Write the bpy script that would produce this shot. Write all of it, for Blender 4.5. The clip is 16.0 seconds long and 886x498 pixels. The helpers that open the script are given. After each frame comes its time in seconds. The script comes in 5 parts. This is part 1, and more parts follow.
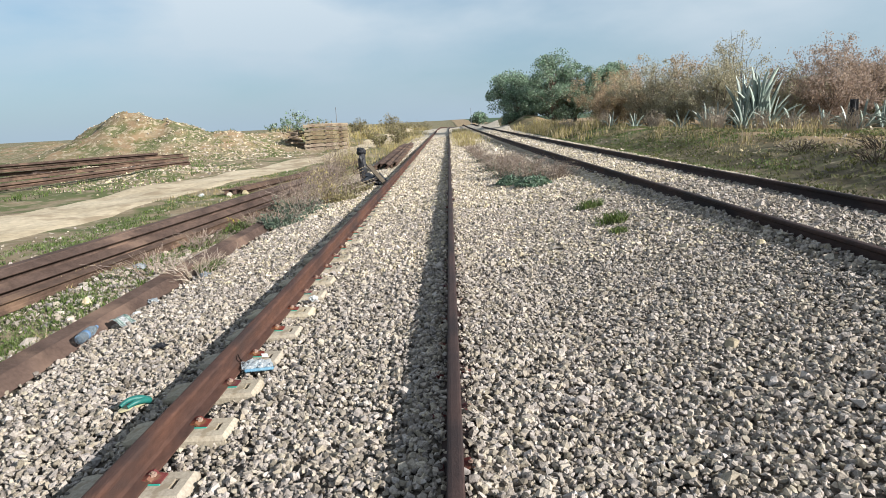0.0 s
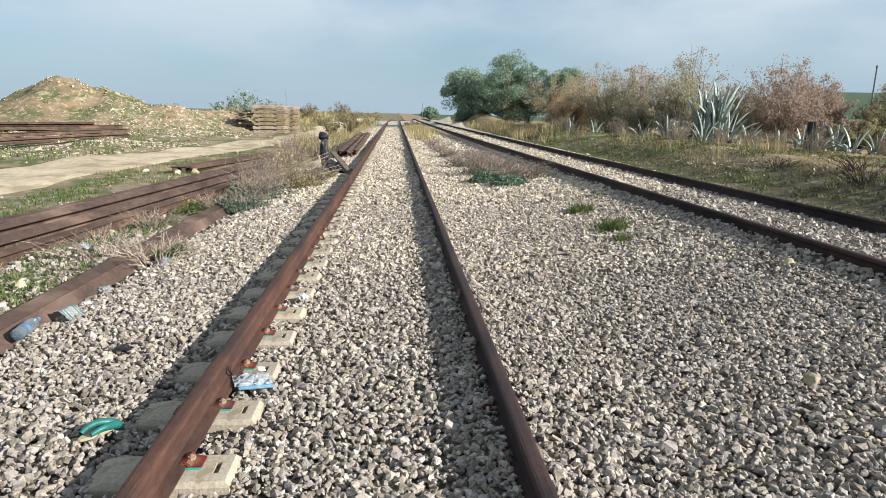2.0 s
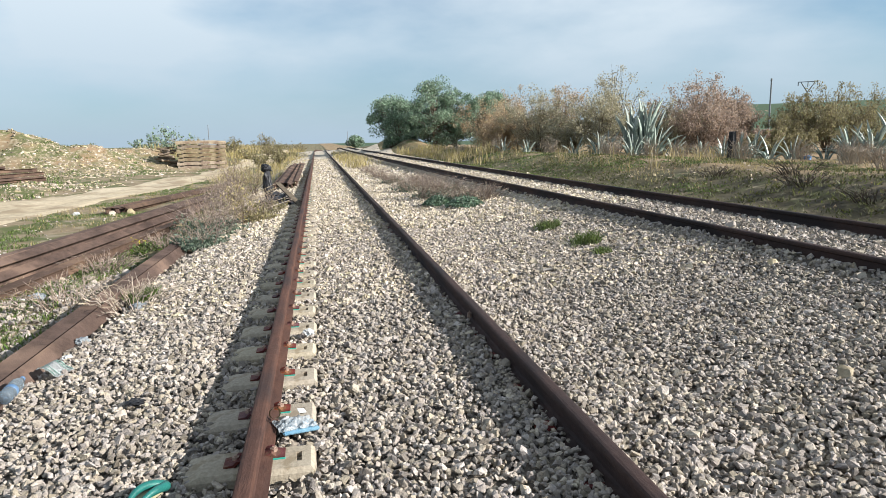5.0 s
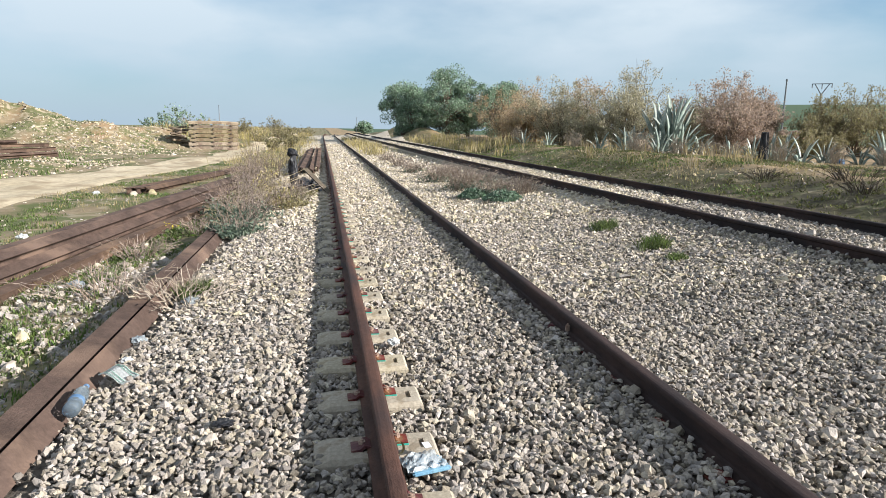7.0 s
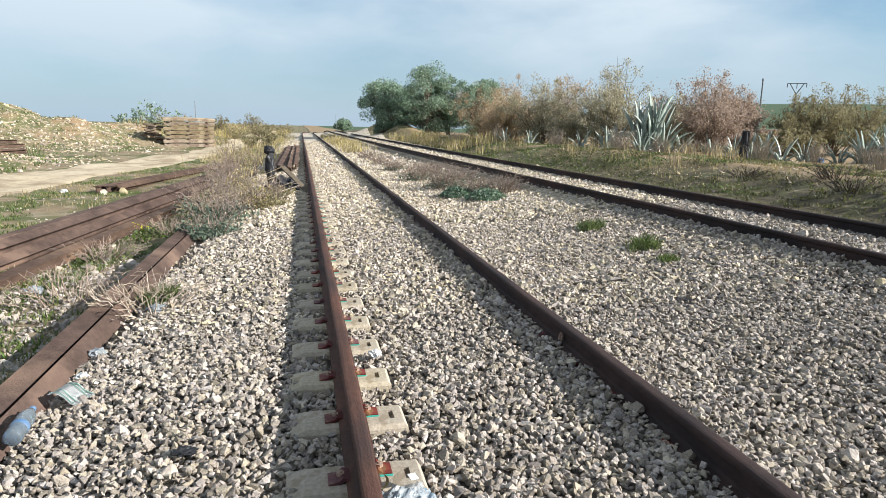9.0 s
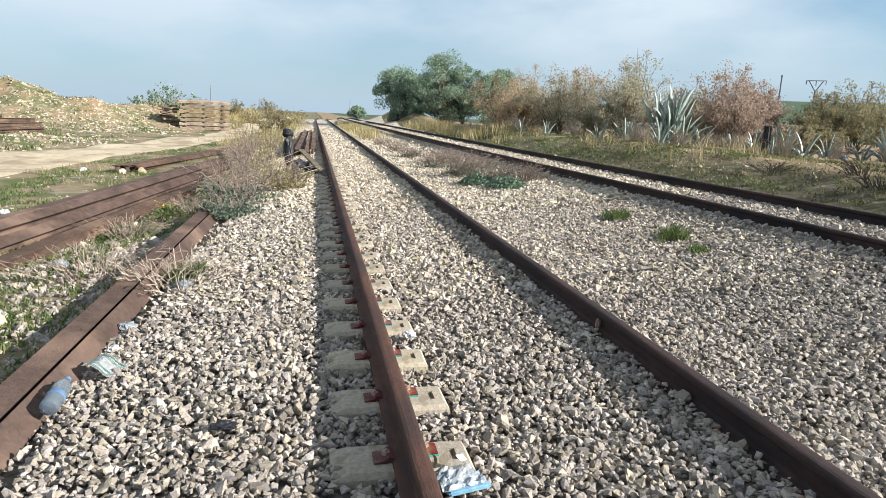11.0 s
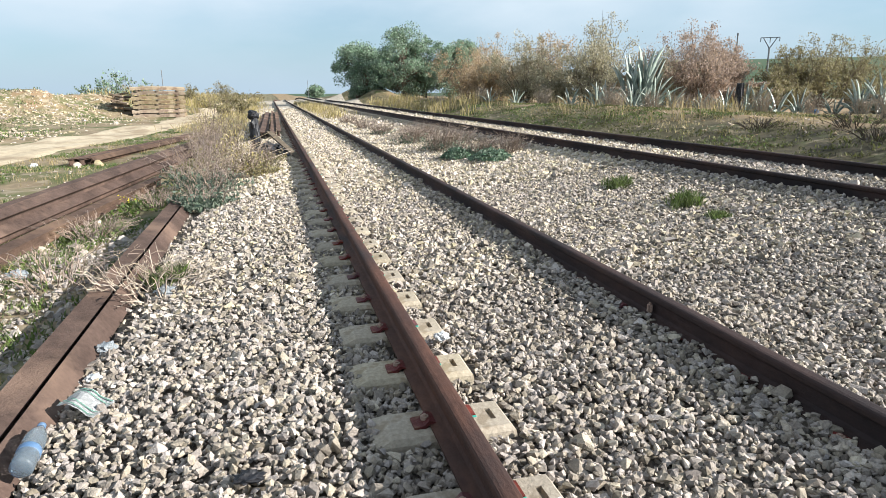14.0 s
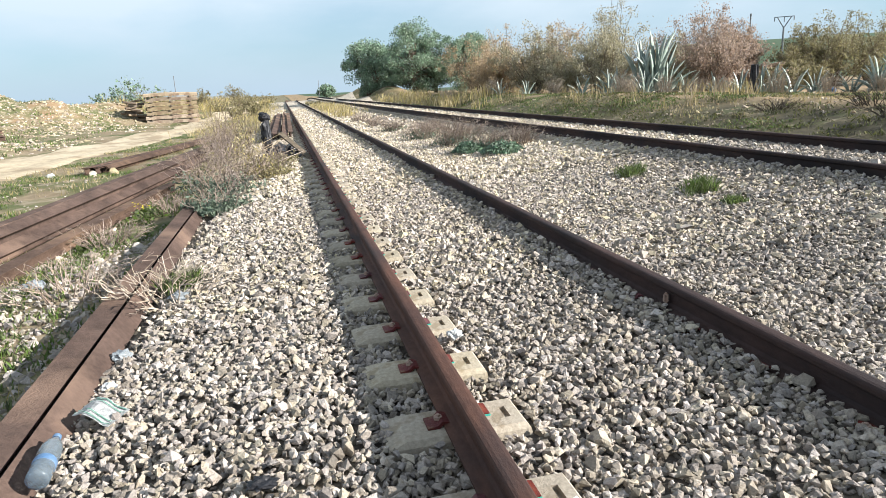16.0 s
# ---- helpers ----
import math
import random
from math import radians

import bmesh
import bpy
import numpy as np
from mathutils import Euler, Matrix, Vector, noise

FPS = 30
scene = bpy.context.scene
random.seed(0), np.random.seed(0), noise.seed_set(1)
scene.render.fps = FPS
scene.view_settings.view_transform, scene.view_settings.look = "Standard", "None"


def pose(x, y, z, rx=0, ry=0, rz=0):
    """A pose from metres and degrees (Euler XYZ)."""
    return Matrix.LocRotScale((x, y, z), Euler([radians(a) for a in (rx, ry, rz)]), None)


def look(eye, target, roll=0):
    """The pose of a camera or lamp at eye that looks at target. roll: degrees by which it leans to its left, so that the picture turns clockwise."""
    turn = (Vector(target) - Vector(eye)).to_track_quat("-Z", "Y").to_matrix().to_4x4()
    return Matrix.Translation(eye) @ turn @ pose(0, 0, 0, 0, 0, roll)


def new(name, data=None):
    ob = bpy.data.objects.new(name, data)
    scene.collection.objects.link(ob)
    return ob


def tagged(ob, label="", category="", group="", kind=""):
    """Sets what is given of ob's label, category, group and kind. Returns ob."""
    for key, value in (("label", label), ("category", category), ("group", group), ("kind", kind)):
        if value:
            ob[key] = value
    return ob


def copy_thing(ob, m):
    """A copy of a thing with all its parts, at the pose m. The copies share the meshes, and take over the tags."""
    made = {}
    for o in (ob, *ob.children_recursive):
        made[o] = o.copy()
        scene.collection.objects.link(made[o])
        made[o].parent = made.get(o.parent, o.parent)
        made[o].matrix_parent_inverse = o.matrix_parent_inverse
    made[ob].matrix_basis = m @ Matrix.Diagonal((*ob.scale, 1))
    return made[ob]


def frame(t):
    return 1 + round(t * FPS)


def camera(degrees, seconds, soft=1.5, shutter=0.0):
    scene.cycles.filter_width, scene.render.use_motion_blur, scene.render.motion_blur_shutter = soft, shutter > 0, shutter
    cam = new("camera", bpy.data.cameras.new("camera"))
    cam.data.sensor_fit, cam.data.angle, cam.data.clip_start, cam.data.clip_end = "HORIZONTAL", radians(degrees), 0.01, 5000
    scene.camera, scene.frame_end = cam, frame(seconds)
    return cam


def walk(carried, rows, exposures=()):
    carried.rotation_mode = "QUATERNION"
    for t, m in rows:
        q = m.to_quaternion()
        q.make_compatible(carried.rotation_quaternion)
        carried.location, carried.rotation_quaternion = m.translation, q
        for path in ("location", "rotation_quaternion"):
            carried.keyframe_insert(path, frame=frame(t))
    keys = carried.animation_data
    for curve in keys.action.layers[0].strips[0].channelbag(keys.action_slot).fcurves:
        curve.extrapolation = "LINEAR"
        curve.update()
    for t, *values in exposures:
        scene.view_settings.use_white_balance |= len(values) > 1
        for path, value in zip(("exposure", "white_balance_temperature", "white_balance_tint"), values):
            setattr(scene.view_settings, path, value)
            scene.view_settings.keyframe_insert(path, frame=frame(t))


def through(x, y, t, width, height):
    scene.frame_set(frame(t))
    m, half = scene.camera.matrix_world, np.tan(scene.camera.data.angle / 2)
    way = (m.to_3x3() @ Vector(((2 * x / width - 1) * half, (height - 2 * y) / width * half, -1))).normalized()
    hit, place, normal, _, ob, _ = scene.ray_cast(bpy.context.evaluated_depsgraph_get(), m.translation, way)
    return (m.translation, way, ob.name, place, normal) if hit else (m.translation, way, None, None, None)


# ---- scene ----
cam = camera(68.7, 16.0, 0.5)
PATH = [
    (0, (1.551, -1.367, 1.436), (1.514, 0.593, 1.04), -3.0),
    (0.5, (1.312, -1.25, 1.365), (1.492, 0.727, 1.121), -1.7),
    (1, (1.093, -1.028, 1.368), (1.244, 0.943, 1.07), 1.7),
    (1.5, (0.975, -0.736, 1.332), (1.015, 1.242, 1.041), 0.3),
    (2, (0.943, -0.637, 1.337), (1.093, 1.314, 0.924), 1.5),
    (2.5, (0.917, -0.666, 1.352), (1.219, 1.262, 0.917), 0.1),
    (3, (0.897, -0.699, 1.357), (1.218, 1.237, 0.971), 0.3),
    (3.5, (0.885, -0.676, 1.343), (1.137, 1.275, 0.979), -0.8),
    (4, (0.771, -0.649, 1.31), (0.966, 1.312, 0.968), -0.0),
    (4.2, (0.689, -0.618, 1.323), (0.927, 1.34, 0.992), -1.0),
    (6.3, (-0.11, -0.036, 1.232), (0.368, 1.87, 0.858), 1.1),
    (6.5, (-0.163, 0.041, 1.294), (0.282, 1.95, 0.896), 0.6),
    (7, (-0.246, 0.169, 1.313), (0.117, 2.101, 0.945), 1.0),
    (7.5, (-0.234, 0.413, 1.281), (0.052, 2.358, 0.915), -0.7),
    (8, (-0.238, 0.475, 1.301), (0.078, 2.417, 0.941), 0.1),
    (8.5, (-0.228, 0.484, 1.294), (0.12, 2.427, 0.973), 0.1),
    (9, (-0.219, 0.489, 1.295), (0.204, 2.408, 0.922), 1.2),
    (9.2, (-0.222, 0.488, 1.283), (0.199, 2.406, 0.901), 1.4),
    (11.3, (-0.407, 0.657, 1.177), (-0.013, 2.573, 0.761), 2.6),
    (11.5, (-0.419, 0.758, 1.146), (0.037, 2.653, 0.698), 1.1),
    (12, (-0.388, 1.018, 1.128), (0.322, 2.818, 0.62), 2.8),
    (12.5, (-0.478, 1.105, 1.153), (0.348, 2.867, 0.692), 1.9),
    (13, (-0.645, 1.13, 1.144), (0.137, 2.92, 0.716), 2.5),
    (13.5, (-0.614, 1.187, 1.154), (0.073, 3.023, 0.756), 2.6),
    (14, (-0.605, 1.228, 1.154), (-0.115, 3.108, 0.679), -0.3),
    (14.5, (-0.595, 1.239, 1.132), (-0.222, 3.142, 0.645), 1.2),
    (15, (-0.598, 1.237, 1.141), (-0.308, 3.154, 0.65), 0.6),
    (15.5, (-0.55, 1.253, 1.137), (-0.197, 3.155, 0.631), -1.2),
    (16, (-0.559, 1.26, 1.155), (-0.12, 3.149, 0.665), -2.7),
]
EXPOSURE = [(t, ev, 6230, 9) for t, ev in ((0, 0.83), (4, 0.92), (9, 1.00), (12, 1.17), (12.5, 1.27), (13, 1.07), (13.5, 1.11), (14, 1.15), (15, 1.19), (16, 1.23))]
walk(cam, [(t, look(eye, target, roll)) for t, eye, target, roll in PATH], EXPOSURE)
# ---- light ----
SUN_ELEV, SUN_AZ = radians(25), radians(-25)      # azimuth from +x towards +y
sun_dir = Vector((math.cos(SUN_ELEV) * math.cos(SUN_AZ), math.cos(SUN_ELEV) * math.sin(SUN_AZ), math.sin(SUN_ELEV)))
sun = new("sun", bpy.data.lights.new("sun", "SUN"))
sun.data.energy, sun.data.angle, sun.data.color = 5.0, radians(0.6), (1.0, 0.94, 0.86)
sun.matrix_world = look(sun_dir * 50, (0, 0, 0))

world = bpy.data.worlds.new("world")
scene.world = world
world.use_nodes = True
wn, wl = world.node_tree.nodes, world.node_tree.links
sky = wn.new("ShaderNodeTexSky")
sky.sky_type, sky.sun_disc = "NISHITA", False
sky.sun_elevation, sky.sun_rotation = SUN_ELEV, radians(90) - SUN_AZ
sky.air_density, sky.dust_density, sky.ozone_density = 1.0, 0.4, 3.0
wc = wn.new("ShaderNodeTexCoord")
wmap = wn.new("ShaderNodeMapping")
wmap.inputs["Scale"].default_value = (1.3, 1.3, 3.6)
wnoise = wn.new("ShaderNodeTexNoise")
wnoise.inputs["Scale"].default_value, wnoise.inputs["Detail"].default_value, wnoise.inputs["Roughness"].default_value = 1.5, 7, 0.5
wramp = wn.new("ShaderNodeValToRGB")
wramp.color_ramp.elements[0].position, wramp.color_ramp.elements[1].position = 0.38, 0.62
wmix = wn.new("ShaderNodeMix")
wmix.data_type = "RGBA"
wmix.inputs["B"].default_value = (8.3, 9.1, 9.6, 1)
wfac = wn.new("ShaderNodeMath")
wfac.operation = "MULTIPLY_ADD"
wfac.inputs[1].default_value, wfac.inputs[2].default_value = 0.72, 0.18
wl.new(wc.outputs["Generated"], wmap.inputs["Vector"])
wl.new(wmap.outputs["Vector"], wnoise.inputs["Vector"])
wl.new(wnoise.outputs["Fac"], wramp.inputs["Fac"])
wl.new(wramp.outputs["Color"], wfac.inputs[0])
wsep = wn.new("ShaderNodeSeparateXYZ")
wl.new(wc.outputs["Generated"], wsep.inputs[0])
whaze = wn.new("ShaderNodeMapRange")              # haze thickens towards the horizon
whaze.inputs["From Min"].default_value, whaze.inputs["From Max"].default_value = 0.0, 0.20
whaze.inputs["To Min"].default_value, whaze.inputs["To Max"].default_value = 0.92, 0.0
wl.new(wsep.outputs["Z"], whaze.inputs["Value"])
wl.new(wfac.outputs[0], wmix.inputs["Factor"])
wgrey = wn.new("ShaderNodeMix")
wgrey.data_type = "RGBA"
wgrey.inputs["B"].default_value = (4.7, 5.9, 7.0, 1)
wl.new(whaze.outputs["Result"], wgrey.inputs["Factor"])
wl.new(wmix.outputs["Result"], wgrey.inputs["A"])
wtint = wn.new("ShaderNodeMix")
wtint.data_type, wtint.blend_type = "RGBA", "MULTIPLY"
wtint.inputs["Factor"].default_value, wtint.inputs["B"].default_value = 1.0, (0.83, 1.11, 1.17, 1)
wl.new(sky.outputs["Color"], wtint.inputs["A"])
wl.new(wtint.outputs["Result"], wmix.inputs["A"])
wl.new(wgrey.outputs["Result"], wn["Background"].inputs["Color"])
wn["Background"].inputs["Strength"].default_value = 0.050


# ---- materials ----
def mat(name, c1, c2, scale=6.0, rough=0.85, bump=0.3, bscale=60.0, metal=0.0, island=0.0, each=0.0, c3=None, spot=4.0, transmit=0.0, spec=0.3, stretch=None):
    """c1..c2 over a wide and a fine noise; c3: stains of another colour; island/each: brightness spread between pieces/objects."""
    m = bpy.data.materials.new(name)
    m.use_nodes = True
    n, l = m.node_tree.nodes, m.node_tree.links
    b = n["Principled BSDF"]
    geo = n.new("ShaderNodeNewGeometry")
    tc = n.new("ShaderNodeTexCoord")
    src = tc.outputs["Object"]
    if stretch:
        mp = n.new("ShaderNodeMapping")
        mp.inputs["Scale"].default_value = stretch
        l.new(src, mp.inputs["Vector"])
        src = mp.outputs["Vector"]

    def noi(s, d=5.0, r=0.6):
        t = n.new("ShaderNodeTexNoise")
        t.inputs["Scale"].default_value, t.inputs["Detail"].default_value, t.inputs["Roughness"].default_value = s, d, r
        l.new(src, t.inputs["Vector"])
        return t.outputs["Fac"]

    def ramp(v, a, z):
        t = n.new("ShaderNodeMapRange")
        t.inputs["From Min"].default_value, t.inputs["From Max"].default_value = a, z
        l.new(v, t.inputs["Value"])
        return t.outputs["Result"]

    def mix(f, a, z, kind="MIX"):
        t = n.new("ShaderNodeMix")
        t.data_type, t.blend_type = "RGBA", kind
        for key, v in (("Factor", f), ("A", a), ("B", z)):
            if isinstance(v, (int, float)):
                t.inputs[key].default_value = v
            elif isinstance(v, tuple):
                t.inputs[key].default_value = (*v, 1)
            else:
                l.new(v, t.inputs[key])
        return t.outputs["Result"]

    col = mix(ramp(noi(scale), 0.35, 0.65), c1, c2)
    fine = ramp(noi(scale * 11, 4), 0.25, 0.75)
    t = n.new("ShaderNodeMath")
    t.operation = "MULTIPLY_ADD"
    t.inputs[1].default_value, t.inputs[2].default_value = 0.5, 0.75
    l.new(fine, t.inputs[0])
    grey = n.new("ShaderNodeCombineColor")
    for k in range(3):
        l.new(t.outputs[0], grey.inputs[k])
    col = mix(1.0, col, grey.outputs[0], "MULTIPLY")
    if c3:
        col = mix(ramp(noi(spot, 6), 0.52, 0.62), col, c3)
    if island or each:
        r = geo.outputs["Random Per Island"]
        if each:
            oi = n.new("ShaderNodeObjectInfo")
            r = oi.outputs["Random"]
        hs = n.new("ShaderNodeHueSaturation")
        mr = n.new("ShaderNodeMapRange")
        k = island or each
        mr.inputs["To Min"].default_value, mr.inputs["To Max"].default_value = 1 - k, 1 + k
        l.new(r, mr.inputs["Value"])
        l.new(mr.outputs["Result"], hs.inputs["Value"])
        l.new(col, hs.inputs["Color"])
        mr2 = n.new("ShaderNodeMapRange")
        wv = n.new("ShaderNodeTexWhiteNoise")
        wv.noise_dimensions = "1D"
        l.new(r, wv.inputs["W"])
        mr2.inputs["To Min"].default_value, mr2.inputs["To Max"].default_value = 0.5 - 0.04 * k, 0.5 + 0.04 * k
        l.new(wv.outputs["Value"], mr2.inputs["Value"])
        l.new(mr2.outputs["Result"], hs.inputs["Hue"])
        mr3 = n.new("ShaderNodeMapRange")
        mr3.inputs["To Min"].default_value, mr3.inputs["To Max"].default_value = 1.0 - 0.7 * k, 1.0 + 0.7 * k
        l.new(wv.outputs["Value"], mr3.inputs["Value"])
        l.new(mr3.outputs["Result"], hs.inputs["Saturation"])
        col = hs.outputs["Color"]
    l.new(col, b.inputs["Base Color"])
    b.inputs["Roughness"].default_value, b.inputs["Metallic"].default_value = rough, metal
    b.inputs["Specular IOR Level"].default_value = spec
    b.inputs["Transmission Weight"].default_value = transmit
    if bump:
        bp = n.new("ShaderNodeBump")
        bp.inputs["Strength"].default_value, bp.inputs["Distance"].default_value = bump, 0.02
        l.new(noi(bscale, 6), bp.inputs["Height"])
        l.new(bp.outputs["Normal"], b.inputs["Normal"])
    return m


def leaf_mat(name, c1, c2, island=0.4, rough=0.6, through=0.3):
    """Thin leaves: some light passes through them."""
    m = mat(name, c1, c2, 3.0, rough, 0, island=island)
    n, l = m.node_tree.nodes, m.node_tree.links
    b = n["Principled BSDF"]
    tr = n.new("ShaderNodeBsdfTranslucent")
    l.new(b.inputs["Base Color"].links[0].from_socket, tr.inputs["Color"])
    mx = n.new("ShaderNodeMixShader")
    mx.inputs[0].default_value = through
    l.new(b.outputs[0], mx.inputs[1])
    l.new(tr.outputs[0], mx.inputs[2])
    l.new(mx.outputs[0], n["Material Output"].inputs["Surface"])
    return m


M_STONE = mat("limestone", (0.250, 0.213, 0.178), (0.388, 0.340, 0.290), 9, 0.92, 0.5, 90, island=0.42, spec=0.15)
M_LOOSE = mat("limestone_loose", (0.250, 0.213, 0.178), (0.388, 0.340, 0.290), 9, 0.92, 0.5, 90, each=0.42, spec=0.15)
M_CREAM = mat("cream_limestone", (0.38, 0.321, 0.248), (0.526, 0.456, 0.365), 9, 0.92, 0.45, 70, island=0.45, c3=(0.365, 0.314, 0.241), spot=2)
# bed below the near stones: gap shadows are put into its dark colour
M_BED = mat("ballast_gap_shade", (0.06, 0.05, 0.042), (0.13, 0.11, 0.09), 22, 0.95, 1.0, 40, c3=(0.175, 0.146, 0.11), spot=1.2)
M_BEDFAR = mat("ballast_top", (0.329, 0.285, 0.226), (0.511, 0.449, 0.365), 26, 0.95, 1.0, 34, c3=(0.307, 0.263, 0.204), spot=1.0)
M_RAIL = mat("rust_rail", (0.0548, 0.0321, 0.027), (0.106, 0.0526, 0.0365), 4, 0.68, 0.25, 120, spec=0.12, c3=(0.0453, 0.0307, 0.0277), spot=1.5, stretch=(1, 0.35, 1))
# darker copy of rust_rail: shade painted in for rails seen from their unlit side
M_SHADERAIL = mat("shaded_rust_rail", (0.0307, 0.0219, 0.0212), (0.0569, 0.0336, 0.0285), 4, 0.75, 0.25, 120, spec=0.2, c3=(0.0234, 0.0175, 0.0175), spot=1.5, stretch=(1, 0.35, 1))
M_OLD = mat("rust_old", (0.062, 0.041, 0.032), (0.112, 0.074, 0.057), 3, 0.8, 0.5, 60, c3=(0.175, 0.115, 0.082), spot=0.8, each=0.12, spec=0.12)
M_CONC = mat("sleeper_concrete", (0.315, 0.268, 0.20), (0.40, 0.345, 0.268), 5, 0.9, 0.35, 80, each=0.12, c3=(0.263, 0.212, 0.146), spot=9)
M_CLIP = mat("red_clip", (0.0876, 0.0175, 0.0175), (0.139, 0.0328, 0.0292), 14, 0.6, 0.3, 100, each=0.25, c3=(0.161, 0.0803, 0.0511), spot=16)
M_PAD = mat("teal_pad", (0.0219, 0.248, 0.197), (0.0365, 0.307, 0.248), 10, 0.5, 0.1)
M_BOLT = mat("pale_bolt", (0.241, 0.161, 0.124), (0.329, 0.234, 0.182), 30, 0.7, 0.2)
M_ROAD = mat("dirt_road", (0.394, 0.318, 0.212), (0.482, 0.402, 0.285), 0.5, 0.95, 0.35, 18, c3=(0.292, 0.226, 0.146), spot=0.8)
M_MOUND = mat("spoil_earth", (0.263, 0.179, 0.102), (0.336, 0.248, 0.153), 0.35, 0.95, 0.9, 3, c3=(0.117, 0.124, 0.0511), spot=0.45)
M_RUBBLE = mat("rubble_stone", (0.28, 0.225, 0.155), (0.45, 0.38, 0.285), 3, 0.95, 0.5, 20, island=0.45)
M_GRASS = leaf_mat("green_grass", (0.085, 0.12, 0.036), (0.15, 0.185, 0.068), 0.4)
M_WEED = leaf_mat("dark_weed", (0.088, 0.092, 0.039), (0.15, 0.148, 0.064), 0.5)
M_STRAW = leaf_mat("dry_grass", (0.277, 0.219, 0.117), (0.409, 0.336, 0.19), 0.35)
M_YELLOW = leaf_mat("yellow_grass", (0.336, 0.273, 0.126), (0.445, 0.37, 0.193), 0.35)
M_TWIG = mat("grey_twig", (0.197, 0.15, 0.12), (0.329, 0.259, 0.208), 9, 0.9, 0.0, island=0.35)
M_PALE = mat("bleached_twig", (0.307, 0.248, 0.19), (0.423, 0.358, 0.285), 9, 0.9, 0.0, island=0.25)
M_DARKTWIG = mat("dark_twig", (0.073, 0.0584, 0.0438), (0.139, 0.11, 0.0839), 9, 0.9, 0.0, island=0.35)
M_BARK = mat("bark", (0.117, 0.0839, 0.0584), (0.197, 0.153, 0.117), 4, 0.9, 0.5, 20)
M_EUCA = leaf_mat("eucalyptus_leaf", (0.175, 0.245, 0.165), (0.285, 0.365, 0.262), 0.45, through=0.4)
M_TAMA = leaf_mat("tamarisk_brown", (0.361, 0.265, 0.16), (0.487, 0.374, 0.244), 0.3, through=0.45)
M_TAMG = leaf_mat("tamarisk_grey", (0.311, 0.281, 0.185), (0.445, 0.407, 0.29), 0.3, through=0.45)
M_TAMR = leaf_mat("tamarisk_red", (0.32, 0.240, 0.185), (0.43, 0.335, 0.265), 0.3, through=0.45)
M_OLIVE = leaf_mat("olive_scrub", (0.215, 0.190, 0.10), (0.31, 0.270, 0.155), 0.3, through=0.45)
M_BLUEG = leaf_mat("blue_green_leaf", (0.0949, 0.128, 0.0912), (0.161, 0.197, 0.142), 0.3)
M_FRESH = leaf_mat("fresh_green_leaf", (0.0949, 0.153, 0.102), (0.175, 0.241, 0.161), 0.4)
M_AGAVE = mat("agave_skin", (0.168, 0.214, 0.181), (0.361, 0.403, 0.353), 4, 0.4, 0.1, 30, each=0.3, spec=0.4)
M_AGDRY = mat("agave_dry", (0.307, 0.277, 0.219), (0.423, 0.387, 0.321), 3, 0.85, 0.2, 30, each=0.25)
M_BLACK = mat("black_sheet", (0.012, 0.012, 0.014), (0.028, 0.028, 0.032), 8, 0.45, 0.4, 30)
M_POLE = mat("galvanised_pole", (0.146, 0.153, 0.161), (0.219, 0.226, 0.234), 3, 0.7, 0.1)
M_STACK = mat("weathered_sleeper_stack", (0.225, 0.17, 0.11), (0.35, 0.28, 0.19), 2, 0.9, 0.4, 14, each=0.2, c3=(0.19, 0.131, 0.0876), spot=3)
M_WHITE = mat("white_plastic", (0.482, 0.496, 0.496), (0.569, 0.577, 0.569), 20, 0.45, 0.3, 40)
M_BLUE = mat("blue_wrapper", (0.117, 0.248, 0.365), (0.19, 0.336, 0.438), 9, 0.35, 0.2, 40)
M_TEAL = mat("teal_plastic", (0.0131, 0.0985, 0.0876), (0.0219, 0.146, 0.124), 14, 0.4, 0.15, 40)
M_SOLE = mat("worn_insole", (0.292, 0.27, 0.161), (0.365, 0.336, 0.219), 14, 0.8, 0.2, 40)
M_FILM = mat("clear_film", (0.438, 0.482, 0.511), (0.54, 0.577, 0.599), 12, 0.18, 0.5, 22, transmit=0.55)
M_BOTTLE = mat("bottle_plastic", (0.36, 0.43, 0.48), (0.45, 0.52, 0.56), 8, 0.12, 0.15, 60, transmit=0.78)
M_LABEL = mat("bottle_label", (0.073, 0.146, 0.263), (0.131, 0.204, 0.321), 12, 0.4, 0.05)
M_GREENP = mat("green_print", (0.073, 0.19, 0.139), (0.117, 0.263, 0.197), 12, 0.6, 0.1)
M_FLOWER = mat("yellow_flower", (0.402, 0.35, 0.0219), (0.496, 0.438, 0.0438), 12, 0.6, 0.0)
M_BLUEBAG = mat("blue_bag", (0.0511, 0.131, 0.277), (0.102, 0.197, 0.35), 6, 0.4, 0.4, 20)


